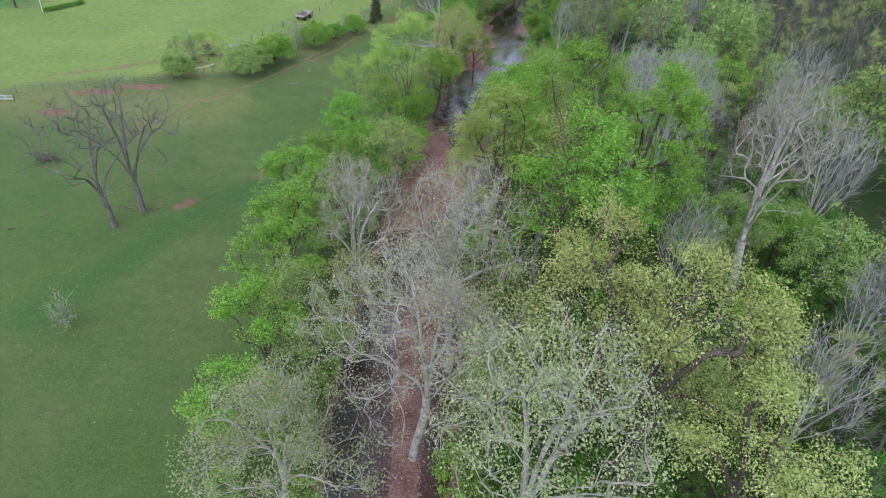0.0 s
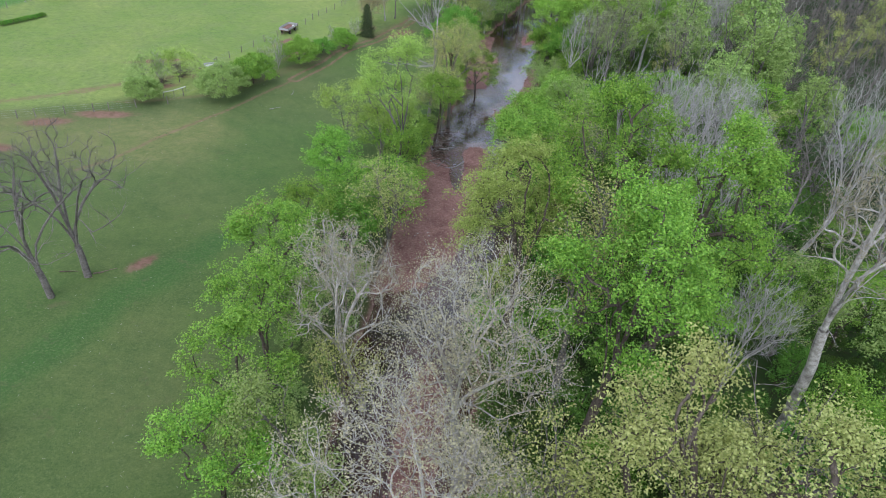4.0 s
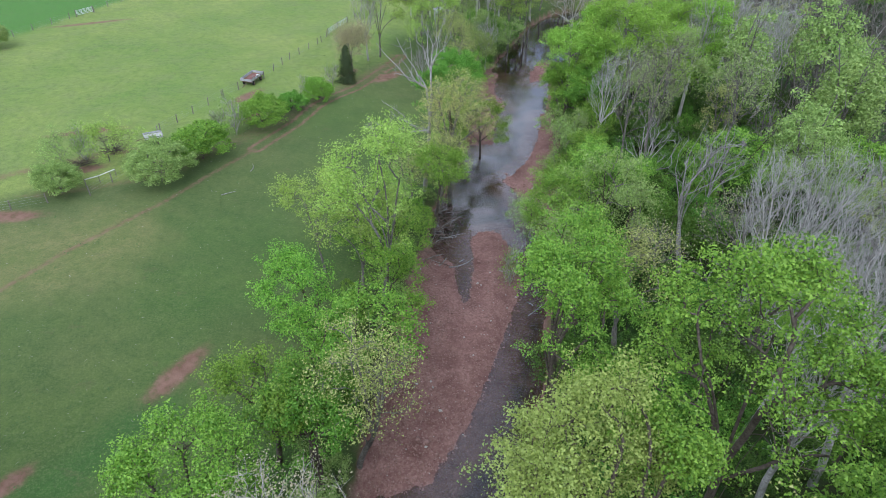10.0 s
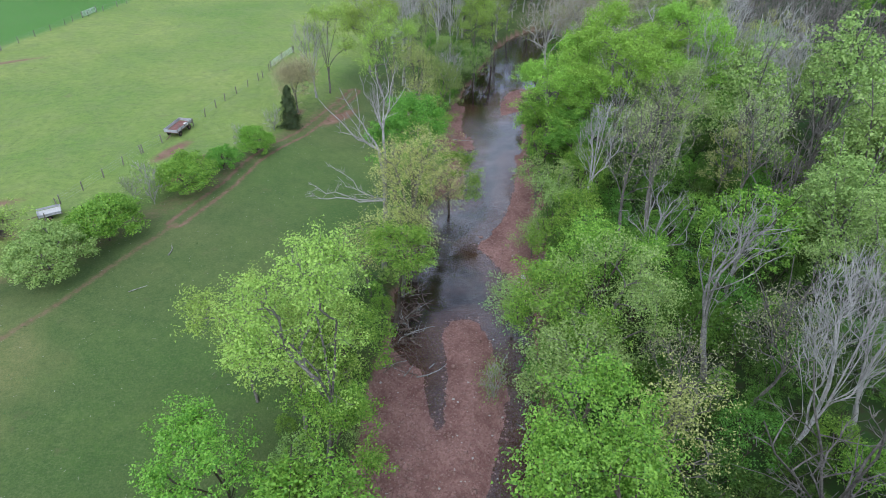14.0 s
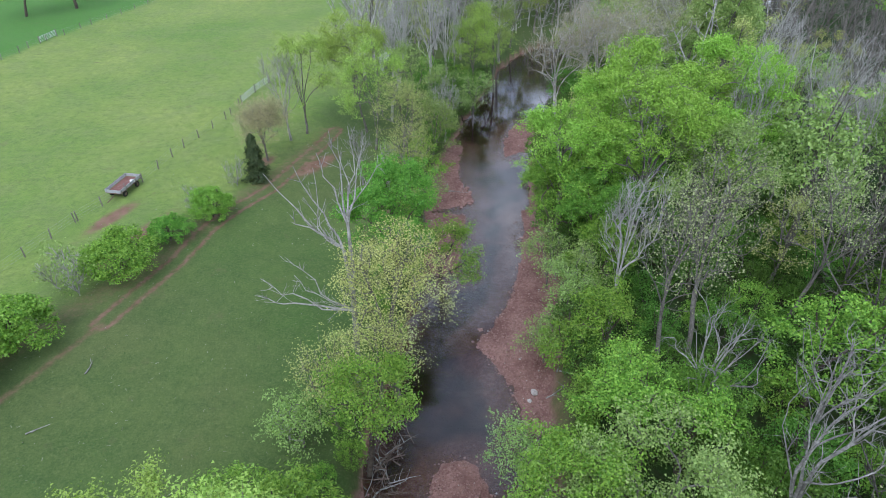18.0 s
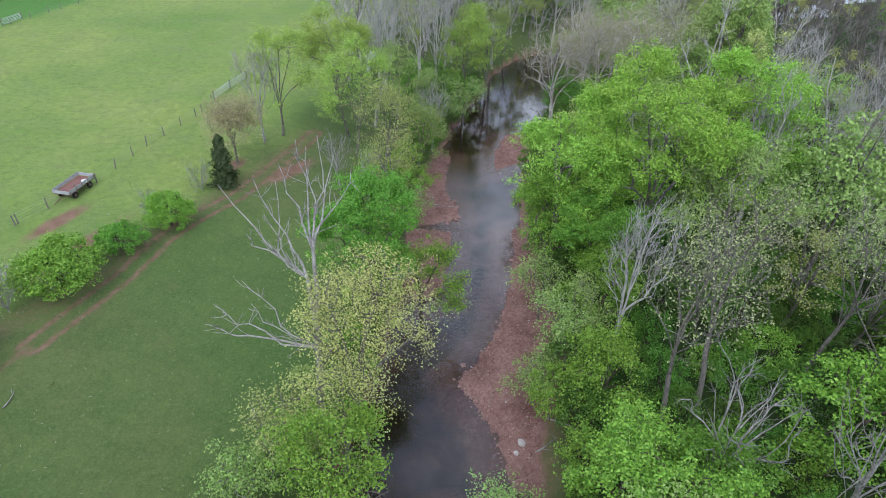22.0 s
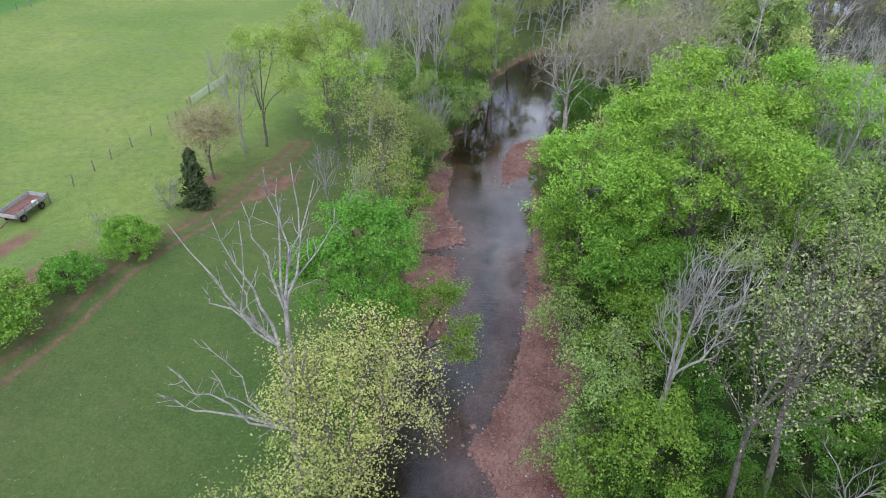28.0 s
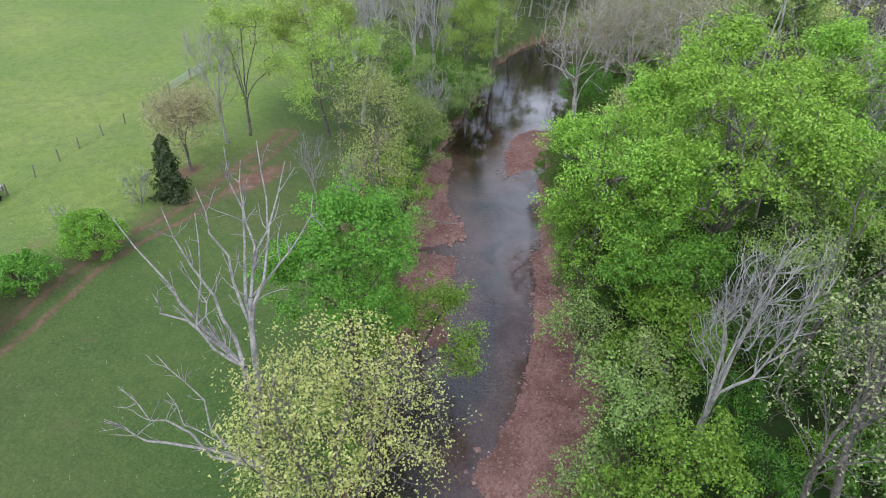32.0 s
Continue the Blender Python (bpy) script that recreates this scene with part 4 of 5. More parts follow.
# right bank and the wood's edge
plant("leafy_sycamore", 6.4, 20.4, 24, 5.6, 1)
plant("oak", 10.6, 31.0, 24.5, 4.3, 0)
plant("budding", 6.2, 33.6, 17.5, 3.4, 3)
plant("oak", 14.0, 26.6, 24, 5.2, 1)
plant("oak", 17.6, 22.0, 19, 4.6, 2)
plant("big_maple", 16.6, 127.0, 18.4, 5.6, 0)
plant("big_maple", 24.2, 126.6, 21.0, 7.2, 1)
plant("big_maple", 31.2, 128.6, 19, 5.4, 0)
plant("willow", 4.3, 53.6, 21.8, 4.0, 0)
plant("maple", 7.4, 74.4, 17.6, 3.8, 0)
plant("maple", 7.2, 68.6, 18.4, 3.6, 3)
plant("pale", 13.3, 89.6, 13.6, 3.2, 1)
plant("maple", 15.2, 124.4, 10.5, 4.4, 1)
plant("maple", 16.6, 129.5, 9, 3.6, 0)
plant("dark", 18.7, 122.1, 10.6, 3.2, 0)
plant("bare", 17.4, 110.8, 18, 3.6, 1)
plant("sycamore", 25.6, 155.0, 19, 6.4, 2)
plant("leafy_sycamore", 33.0, 156.5, 19, 6.0, 3)
plant("sycamore", 29.0, 151.0, 18, 5.0, 5)
plant("sycamore", 27.5, 47.6, 27.5, 4.8, 1)
plant("budding", 13.6, 29.2, 17, 4.2, 0)
plant("bare", 26.8, 30.7, 15, 4.3, 1)
plant("bare", 36.8, 42.1, 14, 3.8, 2)
plant("maple", 29.1, 45.3, 8, 3.7, 1)
plant("maple", 10.2, 43.6, 24.5, 4.8, 0)
plant("bare", 22.5, 49.3, 14, 4.4, 0)
plant("maple", 17.0, 51.4, 25.5, 4.8, 2)
plant("maple", 11.2, 57.0, 24.5, 5.0, 0)
plant("budding", 9.2, 48.4, 23.2, 2.8, 0)
plant("pale", 30.2, 56.4, 10, 3.4, 0)
plant("maple", 36.8, 58.2, 8, 4.3, 2)
plant("bare", 41.1, 60.6, 19, 5.4, 0)
plant("bare", 20.5, 68.5, 21.5, 4.2, 1)
plant("bare", 24.5, 65.0, 21, 4.2, 2)
plant("budding", 12.8, 75.2, 16.2, 2.9, 1)
plant("bare", 19.0, 62.0, 18, 3.6, 4)
plant("bare", 39.7, 72.7, 22, 5.4, 0)
plant("bare", 30.1, 75.0, 16, 4.1, 2)
plant("bare", 23.6, 80.6, 18.6, 4.2, 0)
plant("dead", 22.4, 89.4, 17.0, 4.2, 2)
plant("bare", 31.2, 83.8, 17, 5.7, 1)
plant("sparse", 17.5, 85.0, 10, 2.8, 1)
plant("pale", 10.1, 85.1, 11, 1.9, 1)
plant("sparse", 23.4, 85.3, 12, 3.0, 0)
plant("twiggy", 5.4, 90.2, 5, 1.4, 0)
plant("maple", 11.0, 91.2, 11, 4.1, 1)
plant("airy", 35.0, 94.1, 14, 3.9, 2)
plant("maple", 14.9, 95.8, 12, 2.9, 0)
plant("dead", 26.7, 96.6, 13, 2.8, 1)
plant("dark", 18.8, 97.4, 9, 1.9, 1)
plant("pale", 8.0, 98.2, 7, 2.2, 2)
plant("maple", 15.6, 101.0, 8, 2.4, 1)
plant("dead", 19.8, 98.8, 14.4, 3.6, 0)
plant("maple", 13.5, 102.8, 4, 1.8, 0)
plant("sparse", 19.4, 104.8, 18.6, 3.4, 0)
plant("sparse", 22.6, 106.4, 21, 3.4, 2)
plant("maple", 16.6, 108.8, 8, 3.0, 0)
plant("airy", 11.9, 110.4, 4.6, 1.8, 0)
plant("airy", 13.6, 112.8, 8, 2.3, 1)
plant("sparse", 31.6, 109.7, 17, 3.8, 1)
plant("airy", 15.4, 114.3, 8, 2.2, 2)
plant("maple", 17.4, 116.8, 8.2, 2.7, 2)
plant("airy", 27.0, 117.3, 17, 4.5, 1)
plant("airy", 14.0, 120.7, 7, 2.3, 1)
plant("bare", 31.8, 124.4, 20, 3.3, 1)
plant("bare", 42.3, 124.9, 19, 3.4, 2)
plant("bare", 43.7, 130.0, 20, 5.0, 2)
plant("bare", 42.0, 138.5, 20, 4.2, 2)
plant("sycamore", 20.4, 152.6, 17, 5.2, 0)
plant("airy", 10.1, 162.3, 9, 2.8, 1)
# pasture
plant("spread", -36.7, 57.2, 15, 8.4, 0)
plant("spread", -35.0, 60.6, 16, 8.0, 1)
plant("palebush", -83.5, 151, 4.2, 3.4, 1, label="rounded green bush by the far fence", group="far lawn")
plant("far_maple", -84, 219, 12, 6, 1)
plant("far_maple", -91, 130, 8, 4, 2)
plant("far_maple", -76, 226, 12, 6, 0)
plant("twiggy", -30.8, 118.6, 2.4, 1.9, 2)
plant("twiggy", -33.4, 119.8, 2.6, 2.0, 1)
plant("twiggy", -24.0, 133.2, 2.4, 1.6, 0)
plant("twiggy", -20.8, 140.0, 3.0, 1.9, 1)
plant("twiggy", -46.9, 109.0, 2.2, 1.6, 2)
plant("twiggy", -33.5, 41, 2.6, 1.6, 0)
# fence row
plant("cedar", -18.6, 141.5, 6.3, 1.9)
plant("bush", -21.8, 132.5, 3.8, 2.8, 0)
plant("darkbush", -25, 127.6, 3.0, 2.2, 0)
plant("bush", -28, 122, 4.6, 4.0, 1)
plant("bush", -33, 111, 4.8, 4.0, 0)
plant("palebush", -36, 105, 5.0, 4.2, 0)
plant("palebush", -46.5, 101.8, 3.4, 2.5, 1)
plant("airy", -48.2, 106.5, 5.0, 1.9, 1, label="thin pale green sapling in the fence row")
plant("lime", -44.4, 109.6, 5.2, 3.4, 0, label="small lime green tree in the fence row")


def scatter(n, seed, box, kinds, gap, tall, wide, group, edge=2.5, near=None, strip=0.0, hole=0.0):
    """Fills a stretch of wood between the planted trees. edge: metres kept from the stream."""
    rng = np.random.RandomState(seed)
    taken = PLANTED if near is None else near
    spots = np.array([(a, b, c) for a, b, c in taken])
    for _ in range(n):
        y = rng.uniform(box[2], box[3])
        x = rng.uniform(box[0], box[1])
        if np.interp(y, CH_Y, CH_L) - edge < x < np.interp(y, CH_Y, CH_R) + edge or x > 24 + 0.8 * max(y, 0) or x < fence_x(y) + 9:
            continue
        if hole and x < np.interp(y, CH_Y, CH_R) + hole and 58 < y < 134:
            continue
        if strip and x < np.interp(y, CH_Y, CH_L) - strip:
            continue
        if len(spots) and ((spots[:, 0] - x) ** 2 + (spots[:, 1] - y) ** 2 < (gap + spots[:, 2]) ** 2).any():
            continue
        spots = np.concatenate([spots.reshape(-1, 3), [(x, y, 0.0 if near is not None else 1.2)]])
        h = rng.uniform(*tall)
        k = kinds[rng.randint(len(kinds))]
        tree(k, x, y, h, h * rng.uniform(*wide), int(rng.randint(3)), group=group)
        taken.append((x, y, 0.0 if near is not None else 1.2))


LEAFY = ["far_maple", "far_maple", "far_pale", "far_pale", "far_bud", "far_bare", "far_bare"]
BAREISH = ["far_bare"] * 9 + ["far_bud"]
scatter(700, 36, (30, 52, 96, 122), ["far_bare", "far_pale", "far_bare", "far_bud", "far_maple"], 2.9, (9, 16), (0.28, 0.36), "forest trees", 5.0)
scatter(1200, 31, (23, 46, 60, 97), BAREISH, 2.6, (12, 18), (0.24, 0.32), "forest trees", 5.0)
scatter(2500, 11, (8, 46, 34, 120), LEAFY + ["far_bare"] * 3, 3.5, (9, 16), (0.26, 0.36), "forest trees", 5.0, None, 0, 20.0)
scatter(900, 18, (22, 60, 14, 60), BAREISH, 2.8, (9, 16), (0.28, 0.36), "forest trees", 5.0)
scatter(2500, 12, (10, 60, 118, 200), ["far_ash", "far_bare", "far_bud", "far_pale", "far_bare"], 2.7, (11, 19), (0.26, 0.34), "forest trees", 4.0, None, 0, 18.0)
scatter(900, 33, (36, 90, 108, 200), BAREISH, 3.0, (13, 19), (0.24, 0.32), "forest trees")
scatter(2500, 13, (44, 130, 20, 270), LEAFY + ["far_bare"] * 5, 4.4, (13, 20), (0.28, 0.36), "forest trees")
scatter(1800, 14, (-10, 60, 165, 275), ["far_ash", "far_bud", "far_ash", "far_pale", "far_ash"], 2.6, (12, 18), (0.26, 0.36), "forest trees", 1.5)
scatter(500, 22, (-15, -6, 28, 62), ["far_maple", "far_maple", "far_pale"], 1.7, (6, 9), (0.34, 0.42), "stream bank trees", 1.5, None, 7.0)
scatter(700, 19, (-18, -6, 62, 94), ["far_maple", "far_maple", "far_pale"], 1.7, (6, 9.0), (0.34, 0.42), "stream bank trees", 1.5, None, 7.5)
scatter(500, 20, (-8, 8, 133, 168), ["airy", "lime", "far_bare", "bare", "airy"], 2.2, (7, 12), (0.30, 0.36), "stream bank trees", 1.0, None, 5.0)
LOW = []
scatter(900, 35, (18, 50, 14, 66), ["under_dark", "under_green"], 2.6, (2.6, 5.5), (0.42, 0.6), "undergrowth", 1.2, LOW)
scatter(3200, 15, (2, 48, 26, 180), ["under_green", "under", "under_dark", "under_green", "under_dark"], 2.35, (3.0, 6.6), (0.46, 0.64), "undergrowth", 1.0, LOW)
scatter(700, 16, (-20, 3, 20, 112), ["under", "under_pale"], 2.4, (2.2, 4.2), (0.42, 0.6), "undergrowth", 0.8, LOW, 7.0)

scatter(500, 17, (-6, 10, 112, 175), ["under", "under_pale"], 2.2, (1.8, 3.8), (0.42, 0.6), "undergrowth", 0.8, LOW, 5.0)


# ---- dead tree by the stream ----
def reach(rng, a, b, n=6, wander=0.25):
    """A bent limb that ends at b."""
    a, b = np.array(a, float), np.array(b, float)
    u = np.linspace(0, 1, n + 1)[:, None]
    w = np.cumsum(rng.normal(0, wander, (n + 1, 3)), 0)
    return a + (b - a) * u + (w - w[-1] * u) * np.sin(u * math.pi) + (0, 0, -0.05) * np.sin(u * math.pi) * np.linalg.norm(b - a)


def twigs_on(rng, line, count, length, r):
    out = []
    for _ in range(count):
        i = rng.randint(1, len(line) - 1)
        d = line[i + 1] - line[i]
        d = d / np.linalg.norm(d) + rng.normal(0, 0.6, 3) + (0, 0, 0.15)
        t = way_on(rng, line[i], d, length * rng.uniform(0.4, 1.0), 4, 0.15, 0.02)
        out.append((t, r, 0.012, 4))
        for _ in range(2):
            k = rng.randint(1, 4)
            d2 = t[k] - t[k - 1]
            d2 = d2 / np.linalg.norm(d2) + rng.normal(0, 0.6, 3)
            out.append((way_on(rng, t[k], d2, length * rng.uniform(0.15, 0.4), 2, 0.2, 0.02), r * 0.5, 0.008, 3))
    return out


def great_dead_tree(x, y):
    rng = np.random.RandomState(5)
    z = floor_at(x, y)
    e = thing("dead_tree", "tall dead silver-grey tree with bare forking limbs beside the stream", "tree", at=(x, y, z))
    o = np.array([x, y, z])
    at = lambda *p: np.array(p) - o
    trunk = reach(rng, (0, 0, -0.3), at(-3.7, 107.0, 8.5), 7, 0.06)
    part("trunk", quick_mesh("dead_trunk", *tubes([(trunk, 0.30, 0.21, 10)]), BARK["silver"], True), None, e)
    fork = trunk[-1]
    left = reach(rng, fork, at(-4.2, 108.2, 11.6), 4, 0.06)
    right = reach(rng, fork, at(-3.7, 108.8, 14.6), 6, 0.08)
    low = trunk[-2]
    limbs = [(left, 0.20, 0.13), (right, 0.19, 0.10)]
    for tip, r in (((-10.5, 114.0, 14.8), 0.15), ((-8.0, 113.2, 15.8), 0.13), ((-8.4, 111.3, 12.8), 0.10), ((-6.4, 112.4, 16.0), 0.10), ((-7.4, 112.4, 13.6), 0.08)):
        limbs.append((reach(rng, left[-1], at(*tip)), r, 0.02))
    for tip, r in (((-5.9, 111.6, 17.6), 0.10), ((-5.1, 113.3, 18.5), 0.12), ((-2.4, 111.2, 19.0), 0.11), ((-3.6, 112.4, 19.2), 0.09), ((-4.4, 112.8, 18.2), 0.08), ((-1.6, 111.8, 17.2), 0.07)):
        limbs.append((reach(rng, right[-1 if r < 0.1 else -2], at(*tip)), r, 0.02))
    for tip, r in (((-11.9, 112.7, 5.8), 0.11), ((-12.1, 111.1, 5.3), 0.13), ((-9.6, 112.6, 8.0), 0.09), ((-8.6, 110.6, 7.6), 0.06)):
        limbs.append((reach(rng, low, at(*tip), 7, 0.3), r, 0.018))
    for i, (line, r0, r1) in enumerate(limbs):
        bits = [(line, r0 * (0.72 if i > 1 else 1), r1, 7)] + (twigs_on(rng, line, 9 if i > 12 else 5, 1.7, 0.026) if i > 1 else [])
        part("limb", quick_mesh("dead_limb", *tubes(bits), BARK["silver"], True), None, e)


great_dead_tree(-4.2, 107.8)


# ---- driftwood, stones, weeds ----
def driftwood(x, y, z, turn, tilt, length, r, seed, kind="red", label="weathered driftwood log in a tangle on the bank"):
    rng = np.random.RandomState(seed)
    line = way_on(rng, (-length / 2, 0, 0), (1, 0, 0), length, 6, 0.12, 0)
    bits = [(line, r, r * 0.35, 6)]
    for _ in range(rng.randint(1, 5)):
        i = rng.randint(1, 6)
        bits.append((way_on(rng, line[i], rng.normal(0, 1, 3) + (0.8, 0, 0.2), length * rng.uniform(0.15, 0.45), 4, 0.2, 0), r * 0.4, 0.012, 4))
    ob = new("driftwood_log", quick_mesh("driftwood_log", *tubes(bits), BARK[kind], True))
    ob.matrix_basis = pose(x, y, z, 0, tilt, turn)
    return tagged(ob, label, "driftwood", "driftwood on the bank")


rng = np.random.RandomState(21)
for k in range(80):
    u = rng.uniform(0, 1)
    x, y = -2.6 + 1.6 * u + rng.normal(0, 0.8), 93.5 + 12.0 * u + rng.normal(0, 0.7)
    z = max(floor_at(x, y), WATER_Z) + rng.uniform(0.05, 0.42)
    driftwood(x, y, z, rng.uniform(0, 180), rng.uniform(-16, 16), rng.uniform(1.0, 3.4), rng.uniform(0.022, 0.065) * (1.6 if k % 9 == 0 else 1), 100 + k, "silver" if k % 4 == 0 else "red")
for k, (x, y, turn, length) in enumerate(((1.0, 95.6, 60, 3.4), (0.4, 93.6, 20, 3.0), (12.4, 105.5, 20, 3.0), (13.6, 107.0, -40, 2.6), (13.0, 109.5, 70, 2.2), (7.0, 88.5, 110, 3.0), (7.8, 87.0, 60, 3.6), (6.4, 141.5, 15, 2.6), (5.2, 143.0, 80, 2.0), (-0.6, 56.5, 70, 2.2))):
    driftwood(x, y, max(floor_at(x, y), WATER_Z) + 0.12, turn, 4, length, 0.07, 300 + k, "silver", "bleached branch lying at the water's edge")
for k, (x, y, turn, length) in enumerate(((-27.4, 103.0, 25, 1.7), (-26.0, 109.2, 70, 1.5), (-36.6, 61.0, 10, 2.4), (-34.2, 60.2, -30, 3.4), (-33.6, 61.4, 20, 2.2), (-44, 58, 15, 2.6), (-46.5, 55.5, 50, 1.8))):
    driftwood(x, y, floor_at(x, y) + 0.08, turn, 2, length, 0.06, 330 + k, "silver" if k < 2 else "red", "fallen dead branch lying on the grass")


def pebbles(name, n, seed, size, mat, label, spread):
    """Loose stones over the bars, in one mesh."""
    rng = np.random.RandomState(seed)
    y = rng.uniform(18, 164, n * 9)
    xl, xr = np.interp(y, CH_Y, CH_L), np.interp(y, CH_Y, CH_R)
    x = xl + (xr - xl) * rng.uniform(-0.02, 1.02, n * 9)
    z = land(x, y)[0]
    ok = np.nonzero((z > WATER_Z - spread) & (z < WATER_Z + 0.7))[0][:n]
    x, y, z = x[ok], y[ok], z[ok]
    m = len(ok)
    s = size * np.exp(rng.normal(0, 0.45, m))
    base = np.array([(1, 0, 0), (0, 1, 0), (-1, 0, 0), (0, -1, 0), (0, 0, 1), (0, 0, -1)], float)
    v = base[None] * rng.uniform(0.6, 1.3, (m, 6, 1)) * s[:, None, None] * (1, 1, 0.55)
    a = rng.uniform(0, 6.28, m)
    c, sn = np.cos(a)[:, None], np.sin(a)[:, None]
    v = np.stack([v[..., 0] * c - v[..., 1] * sn + x[:, None], v[..., 0] * sn + v[..., 1] * c + y[:, None], v[..., 2] + z[:, None] + 0.2 * s[:, None]], -1)
    tri = np.array([(0, 1, 4), (1, 2, 4), (2, 3, 4), (3, 0, 4), (1, 0, 5), (2, 1, 5), (3, 2, 5), (0, 3, 5)])
    f = (tri[None] + 6 * np.arange(m)[:, None, None]).reshape(-1, 3)
    tagged(new(name, quick_mesh(name, v.reshape(-1, 3), f, mat)), label, "stones", kind="stuff")


pebbles("gravel_stones", 14000, 31, 0.07, STONE, "loose reddish stones strewn over the gravel bars", 0.12)
pebbles("pale_stones", 420, 32, 0.06, PALE_STONE, "scattered pale stones on the gravel bars", 0.10)


def rock(x, y, r, seed, mat=STONE, label="reddish rock lying in the shallow stream"):
    rng = np.random.RandomState(seed)
    bm = bmesh.new()
    bmesh.ops.create_icosphere(bm, subdivisions=2, radius=1)
    for v in bm.verts:
        n = v.co.normalized()
        k = 0.8 + 0.3 * noise.noise(n * 1.6 + Vector((seed, 0, 0))) + 0.1 * noise.noise(n * 4 + Vector((0, seed, 0)))
        v.co = Vector((n.x * k * r, n.y * k * r * 0.8, n.z * k * r * 0.6))
    me = bpy.data.meshes.new("rock")
    bm.to_mesh(me)
    bm.free()
    me.materials.append(mat)
    ob = new("rock", me)
    ob.matrix_basis = pose(x, y, max(floor_at(x, y), WATER_Z - 0.1) + 0.15 * r, 0, 0, rng.uniform(0, 360))
    return tagged(ob, label, "rock", "rocks in the stream")


rng = np.random.RandomState(41)
for k in range(26):
    u = rng.uniform(0, 1)
    rock(5.6 + 2.2 * rng.uniform(0, 1) + 0.8 * (1 - u), 137.5 + 6 * u, rng.uniform(0.15, 0.42), k)
rock(10.5, 107.0, 0.45, 60, PALE_STONE, "pale rock at the edge of the gravel")
rock(10.0, 106.2, 0.3, 61, PALE_STONE, "pale rock at the edge of the gravel")
for k in range(12):
    rock(*(np.array((14.2, 152)) + rng.normal(0, 1.2, 2)), rng.uniform(0.12, 0.3), 70 + k)


def weeds(n, seed):
    """Low broad weeds in loose patches over the paddock."""
    rng = np.random.RandomState(seed)
    hubs = np.stack([rng.uniform(-70, -8, 150), rng.uniform(30, 165, 150)], -1)
    at = hubs[rng.randint(0, 150, n)] + rng.normal(0, 2.2, (n, 2))
    at = at[(at[:, 0] < np.interp(at[:, 1], CH_Y, CH_L) - 3) & (at[:, 0] > fence_x(at[:, 1]))]
    spots = np.repeat(at, 6, 0) + rng.normal(0, 0.16, (len(at) * 6, 2))
    z = land(spots[:, 0], spots[:, 1])[0] + 0.07
    v, f = leaves(rng, np.stack([spots[:, 0], spots[:, 1], z], -1), np.tile((0, 0, 0.6), (len(spots), 1)), 0.105)
    tagged(new("weeds", quick_mesh("weeds", v, f, LEAF["weed"])), "low dark green weeds scattered in grazed grass", "weeds", kind="stuff")


weeds(480, 51)


def straw(n, seed):
    """Short dead twigs and straws lying all over the paddock."""
    rng = np.random.RandomState(seed)
    at = np.stack([rng.uniform(-60, -4, n * 2), rng.uniform(30, 160, n * 2)], -1)
    at = at[(at[:, 0] < np.interp(at[:, 1], CH_Y, CH_L) - 2) & (at[:, 0] > fence_x(at[:, 1]) + 1)][:n]
    z = land(at[:, 0], at[:, 1])[0] + 0.05
    a = rng.uniform(0, 6.28, len(at))
    step = np.stack([np.cos(a), np.sin(a), np.zeros(len(at))], -1) * rng.uniform(0.04, 0.15, (len(at), 1))
    c = np.concatenate([at, z[:, None]], 1)
    bend = rng.normal(0, 0.05, c.shape) * (1, 1, 0.3)
    v, f = twig_tubes(np.stack([c - step, c + bend * 0.4, c + step], 1), 0.016)
    tagged(new("straw", quick_mesh("straw", v, f, BARK["white"])), "pale dead twigs and straws strewn over grass", "straw", kind="stuff")


straw(1500, 52)


# ---- farm things ----
def tyre_wheel(parent, x, y, z, r, w):
    bm = bmesh.new()
    bmesh.ops.create_cone(bm, cap_ends=True, segments=20, radius1=r, radius2=r, depth=w, matrix=Matrix.Translation((x, y, z)) @ Matrix.Rotation(radians(90), 4, "Y"))
    bmesh.ops.bevel(bm, geom=[e for e in bm.edges if abs(e.verts[0].co.x - e.verts[1].co.x) < 1e-4], offset=0.04, segments=1, affect="EDGES")
    t = part("wheel", bm, RUBBER, parent, "black rubber tyre")
    bm = bmesh.new()
    bmesh.ops.create_cone(bm, cap_ends=True, segments=14, radius1=r * 0.55, radius2=r * 0.5, depth=w * 1.08, matrix=Matrix.Translation((x, y, z)) @ Matrix.Rotation(radians(90), 4, "Y"))
    part("rim", bm, RUSTY, t, "dull steel rim")


RUBBER = plain_material("tyre_rubber", (0.012, 0.012, 0.012), (0.03, 0.03, 0.03), 0.85)
RUSTY = plain_material("rusty_steel", (0.12, 0.075, 0.05), (0.22, 0.15, 0.11), 0.8)
GREYWOOD = plain_material("weathered_grey_boards", (0.30, 0.30, 0.31), (0.52, 0.52, 0.53), 0.85, 5.0)
PALEWOOD = plain_material("bleached_boards", (0.42, 0.40, 0.37), (0.62, 0.60, 0.56), 0.85, 5.0)
REDFLOOR = plain_material("red_brown_wagon_floor", (0.17, 0.075, 0.060), (0.27, 0.14, 0.115), 0.85, 4.0)
WHITE = plain_material("white_plastic", (0.62, 0.62, 0.60), (0.80, 0.80, 0.78), 0.6, 4.0)


